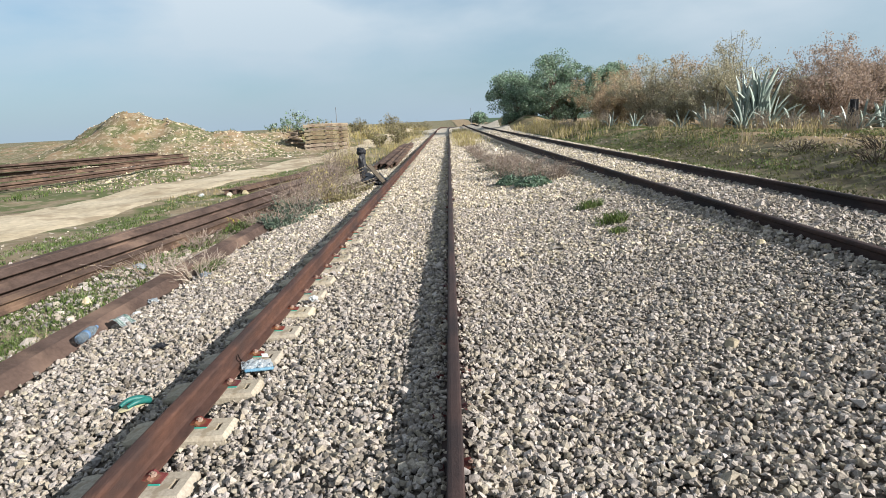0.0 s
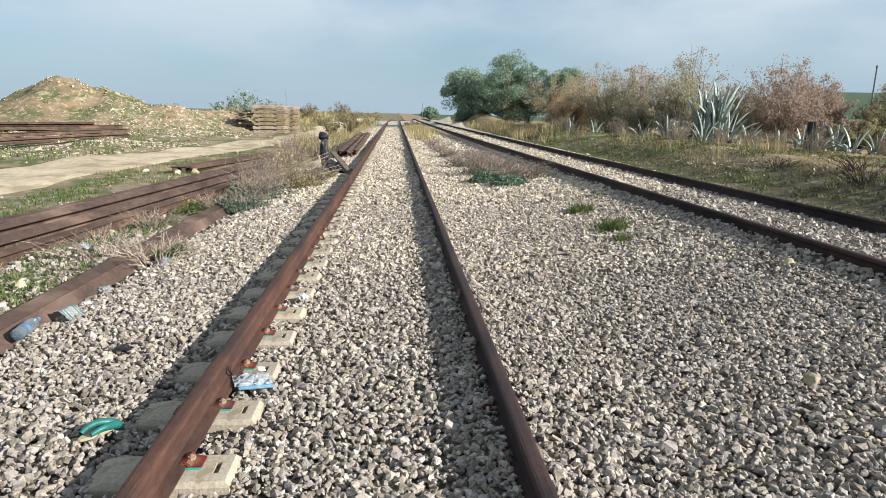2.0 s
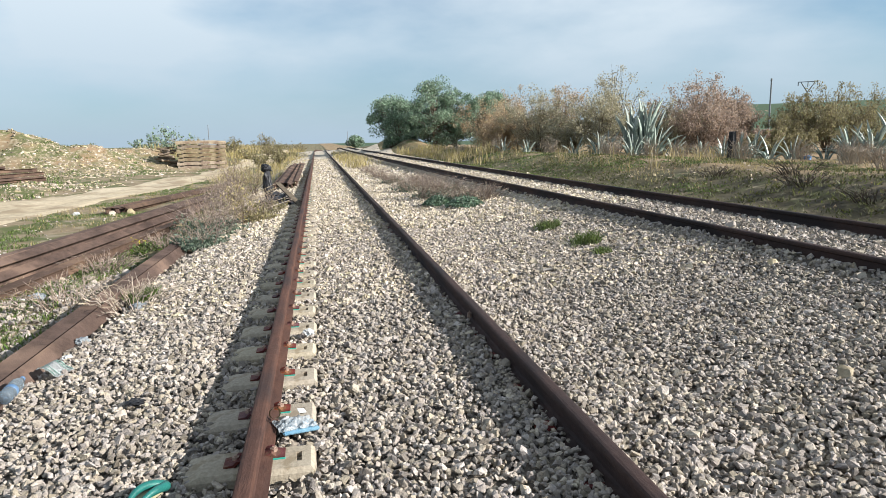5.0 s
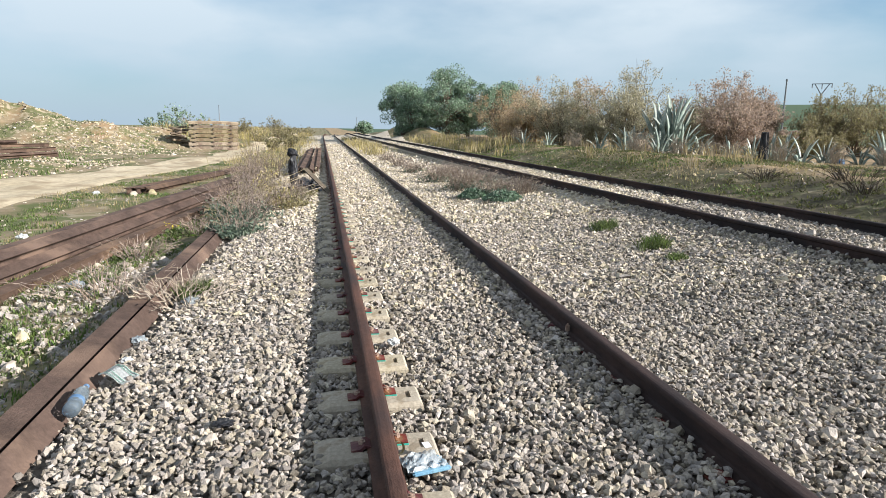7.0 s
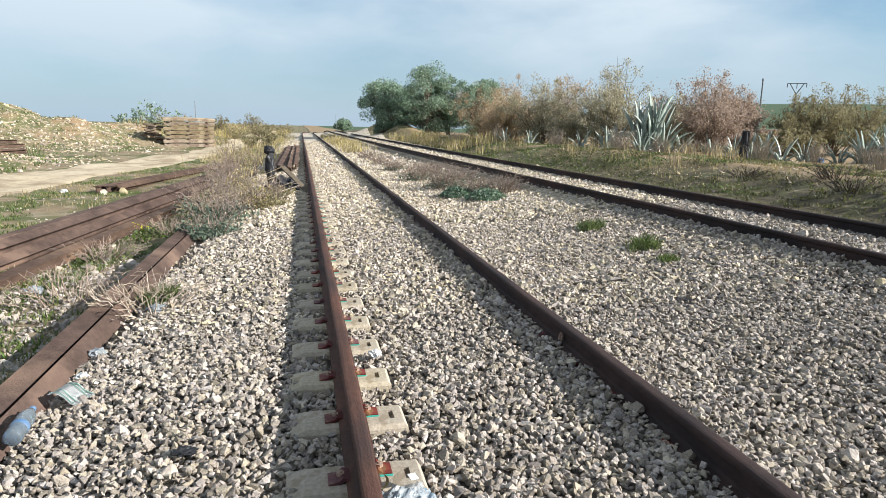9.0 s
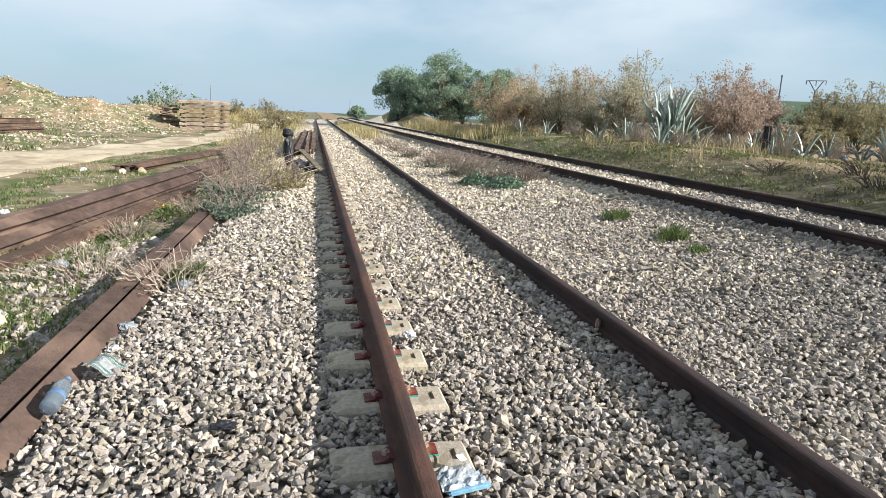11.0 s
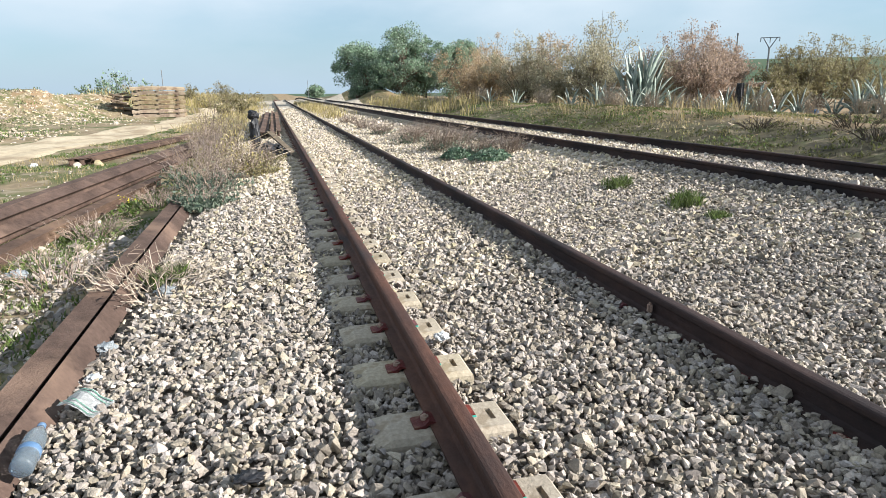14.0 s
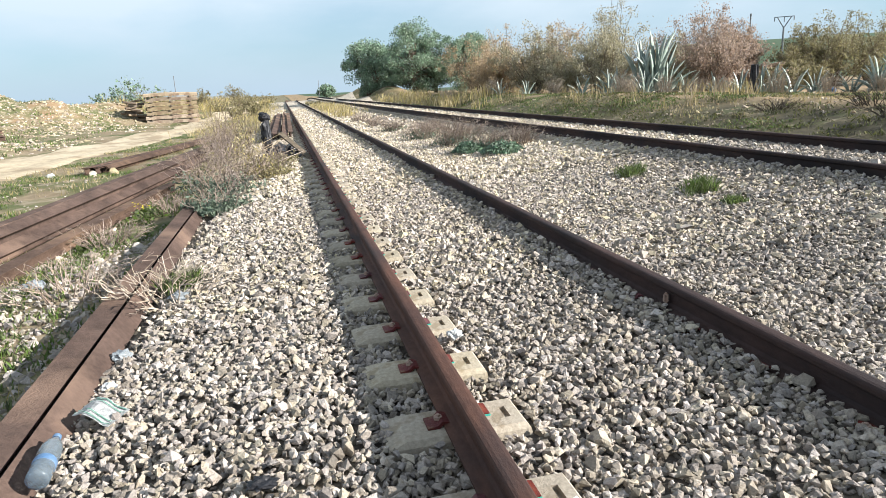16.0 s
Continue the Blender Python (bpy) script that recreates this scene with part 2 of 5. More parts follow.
def ground_mat():
    """Earth with straw, green patches and pale grit; a crop field far out on one side."""
    m = mat("open_ground", (0.178, 0.132, 0.0792), (0.264, 0.208, 0.132), 0.55, 0.95, 0.6, 14)
    n, l = m.node_tree.nodes, m.node_tree.links
    b = n["Principled BSDF"]
    col = b.inputs["Base Color"].links[0].from_socket
    geo = n.new("ShaderNodeNewGeometry")
    sep = n.new("ShaderNodeSeparateXYZ")
    l.new(geo.outputs["Position"], sep.inputs[0])

    def band(axis, lo, hi):
        t = n.new("ShaderNodeMapRange")
        t.inputs["From Min"].default_value, t.inputs["From Max"].default_value = lo, hi
        l.new(sep.outputs[axis], t.inputs["Value"])
        return t.outputs["Result"]

    def noi(s, lo, hi, d=6):
        t = n.new("ShaderNodeTexNoise")
        t.inputs["Scale"].default_value, t.inputs["Detail"].default_value = s, d
        l.new(geo.outputs["Position"], t.inputs["Vector"])
        r = n.new("ShaderNodeMapRange")
        r.inputs["From Min"].default_value, r.inputs["From Max"].default_value = lo, hi
        l.new(t.outputs["Fac"], r.inputs["Value"])
        return r.outputs["Result"]

    def mix(f, a, z):
        t = n.new("ShaderNodeMix")
        t.data_type = "RGBA"
        l.new(f, t.inputs["Factor"])
        l.new(a, t.inputs["A"])
        if isinstance(z, tuple):
            t.inputs["B"].default_value = (*z, 1)
        else:
            l.new(z, t.inputs["B"])
        return t.outputs["Result"]

    col = mix(noi(0.9, 0.43, 0.58), col, (0.0884, 0.0986, 0.034))
    col = mix(noi(2.6, 0.56, 0.66), col, (0.245, 0.202, 0.135))
    dark = mix(noi(1.3, 0.66, 0.40), mix(noi(6.0, 0.55, 0.68), col, (0.343, 0.277, 0.178)), (0.102, 0.085, 0.0422))
    bank = n.new("ShaderNodeMath")
    bank.operation = "MULTIPLY"
    l.new(band("X", 6.6, 7.6), bank.inputs[0])
    bank.inputs[1].default_value = 1.0
    col = mix(bank.outputs[0], col, dark)
    near_end = n.new("ShaderNodeMath")                  # darker ground on the near end of the bank
    near_end.operation = "MULTIPLY"
    l.new(band("X", 7.0, 8.0), near_end.inputs[0])
    l.new(band("Y", 17.0, 10.0), near_end.inputs[1])
    col = mix(near_end.outputs[0], col, mix(noi(2.2, 0.4, 0.7), mix(noi(5.0, 0.45, 0.6), dark, (0.06, 0.05, 0.028)), (0.028, 0.022, 0.016)))
    soil = n.new("ShaderNodeMath")                  # dug-out orange earth of the spoil banks
    soil.operation = "MULTIPLY"
    l.new(band("X", -6.0, -7.5), soil.inputs[0])
    l.new(band("Z", -0.15, 0.35), soil.inputs[1])
    earth = mix(noi(0.5, 0.48, 0.6), mix(noi(1.1, 0.4, 0.62), col, (0.244, 0.165, 0.0957)), (0.116, 0.119, 0.051))
    earth2 = mix(noi(3.5, 0.52, 0.64), earth, (0.33, 0.271, 0.185))
    col = mix(soil.outputs[0], col, earth2)
    ridge = n.new("ShaderNodeMath")                 # bare orange earth along the top of the bank
    ridge.operation = "MULTIPLY"
    l.new(band("X", 8.9, 10.2), ridge.inputs[0])
    l.new(noi(0.7, 0.34, 0.54), ridge.inputs[1])
    col = mix(ridge.outputs[0], col, (0.284, 0.198, 0.112))
    col = mix(band("X", 48, 52), col, (0.051, 0.085, 0.0408))
    l.new(col, b.inputs["Base Color"])
    return m


M_GROUND = ground_mat()


# ---- mesh helpers ----
rng = np.random.default_rng(7)


def make(name, V, F, material, parent=None, label="", smooth=False):
    """A mesh object from vertex and face arrays; F is one array of faces or a list of faces."""
    me = bpy.data.meshes.new(name)
    V = np.asarray(V, dtype=np.float32)
    if isinstance(F, np.ndarray):
        k = F.shape[1]
        me.vertices.add(len(V))
        me.vertices.foreach_set("co", V.ravel())
        me.loops.add(F.size)
        me.loops.foreach_set("vertex_index", F.astype(np.int32).ravel())
        me.polygons.add(len(F))
        me.polygons.foreach_set("loop_start", np.arange(0, F.size, k, dtype=np.int32))
        me.polygons.foreach_set("loop_total", np.full(len(F), k, dtype=np.int32))
        me.update(calc_edges=True)
    else:
        me.from_pydata(V.tolist(), [], [list(map(int, f)) for f in F])
    me.validate()
    me.polygons.foreach_set("use_smooth", np.full(len(me.polygons), smooth))
    me.materials.append(material)
    ob = new(name, me)
    if parent:
        ob.parent = parent
    if label:
        ob["label"] = label
    return ob


def part(name, bm, material, parent=None, label="", smooth=False):
    """A bmesh as one mesh object under a thing or a part."""
    me = bpy.data.meshes.new(name)
    bm.to_mesh(me)
    bm.free()
    me.polygons.foreach_set("use_smooth", np.full(len(me.polygons), smooth))
    me.materials.append(material)
    ob = new(name, me)
    if parent:
        ob.parent = parent
    if label:
        ob["label"] = label
    return ob


def share(name, me, m, parent):
    """Another object on the same mesh, at m in its parent's space."""
    ob = new(name, me)
    ob.parent = parent
    ob.matrix_local = m
    return ob


def empty(name, m, label, category, group="", kind=""):
    ob = new(name)
    ob.empty_display_size = 0.2
    ob.matrix_world = m
    return tagged(ob, label, category, group, kind)


def box(sx, sy, sz, at=(0, 0, 0), bevel=0.01, seg=1):
    bm = bmesh.new()
    bmesh.ops.create_cube(bm, size=1, matrix=Matrix.Translation(at) @ Matrix.Diagonal((sx, sy, sz, 1)))
    if bevel:
        bmesh.ops.bevel(bm, geom=bm.edges[:], offset=bevel, segments=seg, affect="EDGES")
    return bm


def sweep(profile, path, tilt=0.0):
    """A closed profile (x, z) along a path of points; tilt: degrees about the path. Returns arrays with caps."""
    P = np.array(profile)
    a = radians(tilt)
    P = np.stack([P[:, 0] * math.cos(a) - P[:, 1] * math.sin(a), P[:, 0] * math.sin(a) + P[:, 1] * math.cos(a)], 1)
    Q = np.array(path, dtype=float)
    T = np.gradient(Q, axis=0)
    T /= np.linalg.norm(T, axis=1)[:, None]
    S = np.cross(T, (0, 0, 1))
    S /= np.linalg.norm(S, axis=1)[:, None]
    U = np.cross(S, T)
    V = (Q[:, None] + P[None, :, :1] * S[:, None] + P[None, :, 1:] * U[:, None]).reshape(-1, 3)
    n, k = len(Q), len(P)
    F = [(i * k + j, i * k + (j + 1) % k, (i + 1) * k + (j + 1) % k, (i + 1) * k + j) for i in range(n - 1) for j in range(k)]
    F += [tuple(range(k))[::-1], tuple(range((n - 1) * k, n * k))]
    return V, F


def tubes(paths, radii, sides=3):
    """Many thin tapered tubes: paths (n, k, 3), radii (n, k)."""
    n, k, _ = paths.shape
    T = np.gradient(paths, axis=1)
    T /= np.linalg.norm(T, axis=2)[..., None] + 1e-9
    A = np.cross(T, np.array((0.31, 0.9, 0.17)))
    A /= np.linalg.norm(A, axis=2)[..., None] + 1e-9
    B = np.cross(T, A)
    ang = np.arange(sides) * 2 * np.pi / sides
    V = paths[:, :, None] + radii[:, :, None, None] * (np.cos(ang)[:, None] * A[:, :, None] + np.sin(ang)[:, None] * B[:, :, None])
    idx = np.arange(n * k * sides).reshape(n, k, sides)
    r = np.roll(idx, -1, axis=2)
    F = np.stack([idx[:, :-1], r[:, :-1], r[:, 1:], idx[:, 1:]], -1).reshape(-1, 4)
    return V.reshape(-1, 3), F


def unit(v):
    return v / (np.linalg.norm(v, axis=-1, keepdims=True) + 1e-9)


def leaf_cards(C, size, long=1.8, up=0.0):
    """Small folded leaves (two triangles in a diamond) at the points C, turned at random."""
    n = len(C)
    a = unit(rng.normal(size=(n, 3)) + np.array((0, 0, up)))
    b = unit(np.cross(a, rng.normal(size=(n, 3))))
    s = (size * rng.uniform(0.6, 1.4, n))[:, None]
    V = np.stack([C - a * s * long / 2, C + b * s / 2, C + a * s * long / 2, C - b * s / 2], 1)
    return V.reshape(-1, 3), np.arange(4 * n).reshape(n, 4)


def rotations(n):
    q = unit(rng.normal(size=(n, 4)))
    w, x, y, z = q.T
    return np.stack([np.stack([1 - 2 * (y * y + z * z), 2 * (x * y - z * w), 2 * (x * z + y * w)], -1),
                     np.stack([2 * (x * y + z * w), 1 - 2 * (x * x + z * z), 2 * (y * z - x * w)], -1),
                     np.stack([2 * (x * z - y * w), 2 * (y * z + x * w), 1 - 2 * (x * x + y * y)], -1)], 1)


def base_rocks(detail, count):
    """Angular broken stones, as lists of vertices and triangles."""
    out = []
    for k in range(count):
        bm = bmesh.new()
        m = (9, 16, 34)[detail]
        i = np.arange(m) + 0.5
        ph, ct = i * 2.39996, 1 - 2 * i / m
        even = np.stack([np.cos(ph) * np.sqrt(1 - ct * ct), np.sin(ph) * np.sqrt(1 - ct * ct), ct], 1)
        for p in unit(even + rng.normal(0, 0.27, (m, 3))) * rng.uniform(0.84, 1.10, (m, 1)):
            bm.verts.new(p)
        hull = bmesh.ops.convex_hull(bm, input=bm.verts[:])
        loose = [v for v in bm.verts if not v.link_faces]
        bmesh.ops.delete(bm, geom=loose, context="VERTS")
        bmesh.ops.triangulate(bm, faces=bm.faces[:])
        bm.verts.index_update()
        V = np.array([v.co[:] for v in bm.verts])
        F = np.array([[v.index for v in f.verts] for f in bm.faces])
        bm.free()
        out.append((V, F))
    return out


def base_chips(count):
    """Cheap eight-sided stones for the distance."""
    V = np.array([(1, 0, 0), (-1, 0, 0), (0, 1, 0), (0, -1, 0), (0, 0, 1), (0, 0, -1)], dtype=float)
    F = np.array([(0, 2, 4), (2, 1, 4), (1, 3, 4), (3, 0, 4), (2, 0, 5), (1, 2, 5), (3, 1, 5), (0, 3, 5)])
    return [(np.clip(V * rng.uniform(0.75, 1.2, (6, 1)) + rng.normal(0, 0.22, (6, 3)), -1, 1), F) for _ in range(count)]


def base_blocks(count):
    """Blocky twelve-sided stones for the middle distance."""
    V = np.array([(x, y, z) for x in (-1, 1) for y in (-1, 1) for z in (-1, 1)], dtype=float) * 0.66
    F = np.array([(0, 1, 3), (0, 3, 2), (4, 6, 7), (4, 7, 5), (0, 4, 5), (0, 5, 1), (2, 3, 7), (2, 7, 6), (0, 2, 6), (0, 6, 4), (1, 5, 7), (1, 7, 3)])
    return [(V * rng.uniform(0.7, 1.15, (8, 1)) + rng.normal(0, 0.19, (8, 3)), F) for _ in range(count)]


def rocks(name, C, size, material, detail=1, flat=0.9, parent=None):
    """Loose stones at C, each turned and shaped at random; one joined mesh. detail -1: cheap chips, -2: blocks."""
    B = base_chips(24) if detail == -1 else base_blocks(24) if detail == -2 else base_rocks(detail, 24 if len(C) > 1 else 1)
    n = len(C)
    S = np.asarray(size)[:, None] * rng.uniform((0.95, 0.78, 0.60), (1.45, 1.15, 0.95), (n, 3))
    R = rotations(n)
    pick = rng.integers(0, len(B), n)
    VV, FF, base = [], [], 0
    for k, (V, F) in enumerate(B):
        m = np.nonzero(pick == k)[0]
        if not len(m):
            continue
        W = np.einsum("nij,nkj->nki", R[m], V[None] * S[m][:, None])
        W[..., 2] *= flat
        W += C[m][:, None]
        VV.append(W.reshape(-1, 3))
        FF.append((F[None] + (base + np.arange(len(m)) * len(V))[:, None, None]).reshape(-1, 3))
        base += len(m) * len(V)
    return make(name, np.concatenate(VV), np.concatenate(FF), material, parent)


def vnoise(x, y, seed=0):
    """Smooth value noise on arrays."""
    x, y = np.asarray(x, float), np.asarray(y, float)
    xi, yi = np.floor(x), np.floor(y)
    fx, fy = x - xi, y - yi
    fx, fy = fx * fx * (3 - 2 * fx), fy * fy * (3 - 2 * fy)

    def h(a, b):
        s = np.sin(a * 127.1 + b * 311.7 + seed * 74.7) * 43758.5453
        return s - np.floor(s)

    return (h(xi, yi) * (1 - fx) + h(xi + 1, yi) * fx) * (1 - fy) + (h(xi, yi + 1) * (1 - fx) + h(xi + 1, yi + 1) * fx) * fy


# ---- the lie of the land ----
def second_x(y):
    """The nearer rail of the second track."""
    y = np.asarray(y, float)
    return 5.05 - 0.025 * y + 0.000125 * np.minimum(y, 100) ** 2


PX = np.array([-400, -60, -3.0, -2.2, -1.5, -0.75, -0.45, -0.33, 0.40, 0.75, 1.15, 1.42, 1.58, 1.8, 2.4, 3.6, 4.3, 4.85, 6.9, 7.5, 8.6, 9.8, 13, 20, 60, 400])
PZ = np.array([-0.4, -0.4, -0.42, -0.40, -0.285, -0.205, -0.20, -0.200, -0.205, -0.20, -0.178, -0.140, -0.140, -0.165, -0.19, -0.095, -0.01, 0.12, 0.11, 0.03, 0.36, 0.60, 0.42, 0.32, 0.2, -0.2])
BANK = ((-30, 52, 0.8, 6), (-20.9, 46.2, 2.75, 5.6), (-20.4, 45.3, 0.75, 2.2), (-16.4, 43, 0.55, 2.4), (-13.6, 43.5, 1.0, 2.6), (-11.2, 47.5, 1.15, 2.8), (-10.5, 56, 1.2, 4.2), (-9.0, 68, 1.0, 4.5),
        (-7.5, 84, 1.1, 5), (-38, 58, 1.0, 8), (-15.5, 29.5, 0.45, 2.2), (-12.2, 29.5, 0.32, 1.5), (-10.6, 25.5, 0.28, 1.2), (-30, 75, 1.2, 14), (8.8, 62, 0.9, 2.0), (8.6, 76, 1.1, 2.4))


def height(x, y):
    x, y = np.asarray(x, float), np.asarray(y, float)
    z = np.interp(x, PX, PZ)
    rough = np.clip(np.maximum(-1.9 - x, x - 7.2), 0, 1)
    z = z + rough * (0.16 * (vnoise(x * 0.45, y * 0.45, 3) - 0.5) + 0.06 * (vnoise(x * 1.7, y * 1.7, 4) - 0.5))
    for bx, by, h, s in BANK:
        d2 = ((x - bx) ** 2 + (y - by) ** 2) / (s * s)
        lump = 0.72 + 0.36 * vnoise(x * 0.55, y * 0.55, 5) + 0.2 * vnoise(x * 1.5, y * 1.5, 6)
        z = z + h * np.exp(-d2) * lump
    turn = np.clip((np.degrees(np.arctan2(x, np.maximum(y, 1e-3))) - 25) / 8, 0, 1) * (y > 0)      # a green slope behind the scrub
    rise = np.clip((np.hypot(x, y) - 105) / 125, 0, 1)
    z = z + 9.6 * turn * turn * (3 - 2 * turn) * rise * rise * (3 - 2 * rise)
    z = z - 0.018 * np.clip(np.hypot(x, y) - 105, 0, 500) * (1 - turn)                              # the plain falls away
    far = np.clip((np.hypot(x, y) - 130) / 900, 0, 1)
    return z + far * (0.6 + 2.0 * vnoise(x * 0.003, y * 0.003, 8)) * np.clip((np.abs(x) + 0.3 * y - 40) / 100, 0, 1)


def axis(lo, a, b, hi, step, grow=1.13):
    mid = np.arange(a, b + 1e-6, step)
    up, s, v = [], step, b
    while v < hi:
        s *= grow
        v += s
        up.append(v)
    dn, s, v = [], step, a
    while v > lo:
        s *= grow
        v -= s
        dn.append(v)
    return np.array(dn[::-1] + list(mid) + up)


def sheet(xs, ys, lift=0.0, zf=height):
    X, Y = np.meshgrid(xs, ys)
    V = np.stack([X, Y, zf(X, Y) + lift], -1).reshape(-1, 3)
    i = np.arange(len(xs) * len(ys)).reshape(len(ys), len(xs))
    F = np.stack([i[:-1, :-1], i[:-1, 1:], i[1:, 1:], i[1:, :-1]], -1).reshape(-1, 4)
    return V, F


V, F = sheet(axis(-1500, -30, 28, 1500, 0.42), axis(-300, -3, 80, 2200, 0.5), 0, lambda x, y: height(x, y) - 0.09 * ((x > -1.55) & (x < 7.0) & (y > -5) & (y < 165)))
tagged(make("ground", V, F, M_GROUND, smooth=True), "open dry ground with straw, weeds and low banks", "ground", kind="structure")

# ballast bed under both tracks; its dark colour stands for shade between stones
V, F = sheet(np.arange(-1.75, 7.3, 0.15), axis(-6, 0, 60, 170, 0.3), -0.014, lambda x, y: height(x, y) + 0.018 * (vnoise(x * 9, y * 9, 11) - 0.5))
BED = tagged(make("ballast_bed", V, F, M_BED, smooth=True), "ballast bed under the tracks, darkened as shade between the stones", "ballast", kind="structure")


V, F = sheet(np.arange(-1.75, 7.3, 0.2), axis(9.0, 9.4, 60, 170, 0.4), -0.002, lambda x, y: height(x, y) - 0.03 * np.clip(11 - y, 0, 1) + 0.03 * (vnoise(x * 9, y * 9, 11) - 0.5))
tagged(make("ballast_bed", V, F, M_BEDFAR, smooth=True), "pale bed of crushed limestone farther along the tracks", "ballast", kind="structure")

# dirt road along the yard
def road_edges(y):
    r = np.interp(y, [-30, 0, 12, 19, 30, 45, 70, 120], [-9.6, -7.9, -6.95, -6.25, -4.8, -3.7, -3.0, -2.6])
    l = np.interp(y, [-30, 0, 12, 18, 24, 33, 44, 70, 120], [-14.0, -11.8, -10.6, -9.6, -8.5, -7.0, -6.1, -5.2, -4.6])
    return l, r


ys = np.arange(-20, 110, 0.5)
le, re = road_edges(ys)
U = np.linspace(0, 1, 12)
wob = (vnoise(ys * 0.8, ys * 0, 21) - 0.5)[:, None] * 0.5
X = le[:, None] + (re - le)[:, None] * U + wob * (np.abs(U - 0.5) > 0.4)
Y = np.repeat(ys[:, None], 12, 1)
Z = height(X, Y) + 0.035 - 0.05 * (np.abs(U - 0.5) > 0.49) - 0.02 * np.exp(-((U - 0.3) / 0.08) ** 2) - 0.02 * np.exp(-((U - 0.7) / 0.08) ** 2)
i = np.arange(X.size).reshape(X.shape)
F = np.stack([i[:-1, :-1], i[:-1, 1:], i[1:, 1:], i[1:, :-1]], -1).reshape(-1, 4)
tagged(make("road", np.stack([X, Y, Z], -1).reshape(-1, 3), F, M_ROAD, smooth=True), "pale beaten earth road with shallow ruts", "road", kind="structure")

# ---- rails ----
HEAD = [(-0.070, -0.160), (0.070, -0.160), (0.070, -0.149), (0.020, -0.134), (0.009, -0.118), (0.009, -0.055), (0.016, -0.045), (0.035, -0.036),
        (0.037, -0.018), (0.035, -0.009), (0.029, -0.003), (0.016, 0.0), (-0.016, 0.0), (-0.029, -0.003), (-0.035, -0.009), (-0.037, -0.018), (-0.035, -0.036), (-0.016, -0.045),
        (-0.009, -0.055), (-0.009, -0.118), (-0.020, -0.134), (-0.070, -0.149)]


def rail(path, label, material=M_RAIL, tilt=0.0, group="", name="rail"):
    V, F = sweep(HEAD, path, tilt)
    V = V - np.array(path[0])
    ob = make(name, V, F, material)
    ob.location = path[0]
    return tagged(ob, label, "rail", group)


def far_bend(y):
    return 0.0006 * max(0, y - 85) ** 2


def far_dip(y):
    return -0.018 * max(0, y - 105)


MY = list(range(-6, 170, 4))
rail([(0.008 + far_bend(y), y, far_dip(y)) for y in MY], "rusty steel rail on concrete sleepers", group="rails of the near track")
sunk_rail = rail([(1.508 + far_bend(y), y, far_dip(y)) for y in MY], "rusty steel rail half sunk in pale ballast, coloured as if shaded", M_SHADERAIL, group="rails of the near track")
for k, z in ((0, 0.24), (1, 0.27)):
    rail([(float(second_x(y)) + 1.5 * k + far_bend(y), y, z + far_dip(y)) for y in MY], "rusty rail of the farther track, coloured as if shaded", M_SHADERAIL, group="rails of the farther track")

bm = box(0.030, 0.040, 0.065, (0, 0, 0), 0.012, 2)
for v in bm.verts:
    v.co.x *= 1.0 - 3.5 * v.co.z
clamp = part("clamp", bm, M_BOLT, sunk_rail, "pale worn steel clamp against the rail's web")
clamp.location = (-0.034, 4.41 + 6.0, -0.088)

# ---- sleepers ----
PITCH, FIRST = 0.553, 3.01


def block_mesh(x0, x1, w, slot):
    """A concrete block with sloped sides, a chamfered rim and a slot in its top."""
    rings = [(-0.20, -0.03), (-0.022, 0.0), (0.0, 0.018)]
    V, F = [], []
    for z, inn in rings[:2]:
        V += [(x0 + inn, -w / 2 + inn, z), (x1 - inn, -w / 2 + inn, z), (x1 - inn, w / 2 - inn, z), (x0 + inn, w / 2 - inn, z)]
    a, b = x0 + 0.075, x1 - 0.018                      # the outer end slopes down further
    xs, yy = [a, slot - 0.012, slot + 0.012, b], [-w / 2 + 0.018, -0.045, 0.045, w / 2 - 0.018]
    for y in yy:
        for x in xs:
            V.append((x, y, 0.0))
    t = lambda i, j: 8 + j * 4 + i
    for k in range(4):
        F.append((k, (k + 1) % 4, 4 + (k + 1) % 4, 4 + k))
    F += [(4, 5, t(3, 0), t(2, 0), t(1, 0), t(0, 0)), (5, 6, t(3, 3), t(3, 2), t(3, 1), t(3, 0)), (6, 7, t(0, 3), t(1, 3), t(2, 3), t(3, 3)), (7, 4, t(0, 0), t(0, 1), t(0, 2), t(0, 3))]
    for j in range(3):
        for i in range(3):
            if (i, j) != (1, 1):
                F.append((t(i, j), t(i + 1, j), t(i + 1, j + 1), t(i, j + 1)))
    c = len(V)
    V += [(xs[1], yy[1], -0.03), (xs[2], yy[1], -0.03), (xs[2], yy[2], -0.03), (xs[1], yy[2], -0.03)]
    q = [t(1, 1), t(2, 1), t(2, 2), t(1, 2)]
    for k in range(4):
        F.append((q[k], q[(k + 1) % 4], c + (k + 1) % 4, c + k))
    F.append((c, c + 1, c + 2, c + 3))
    return V, F


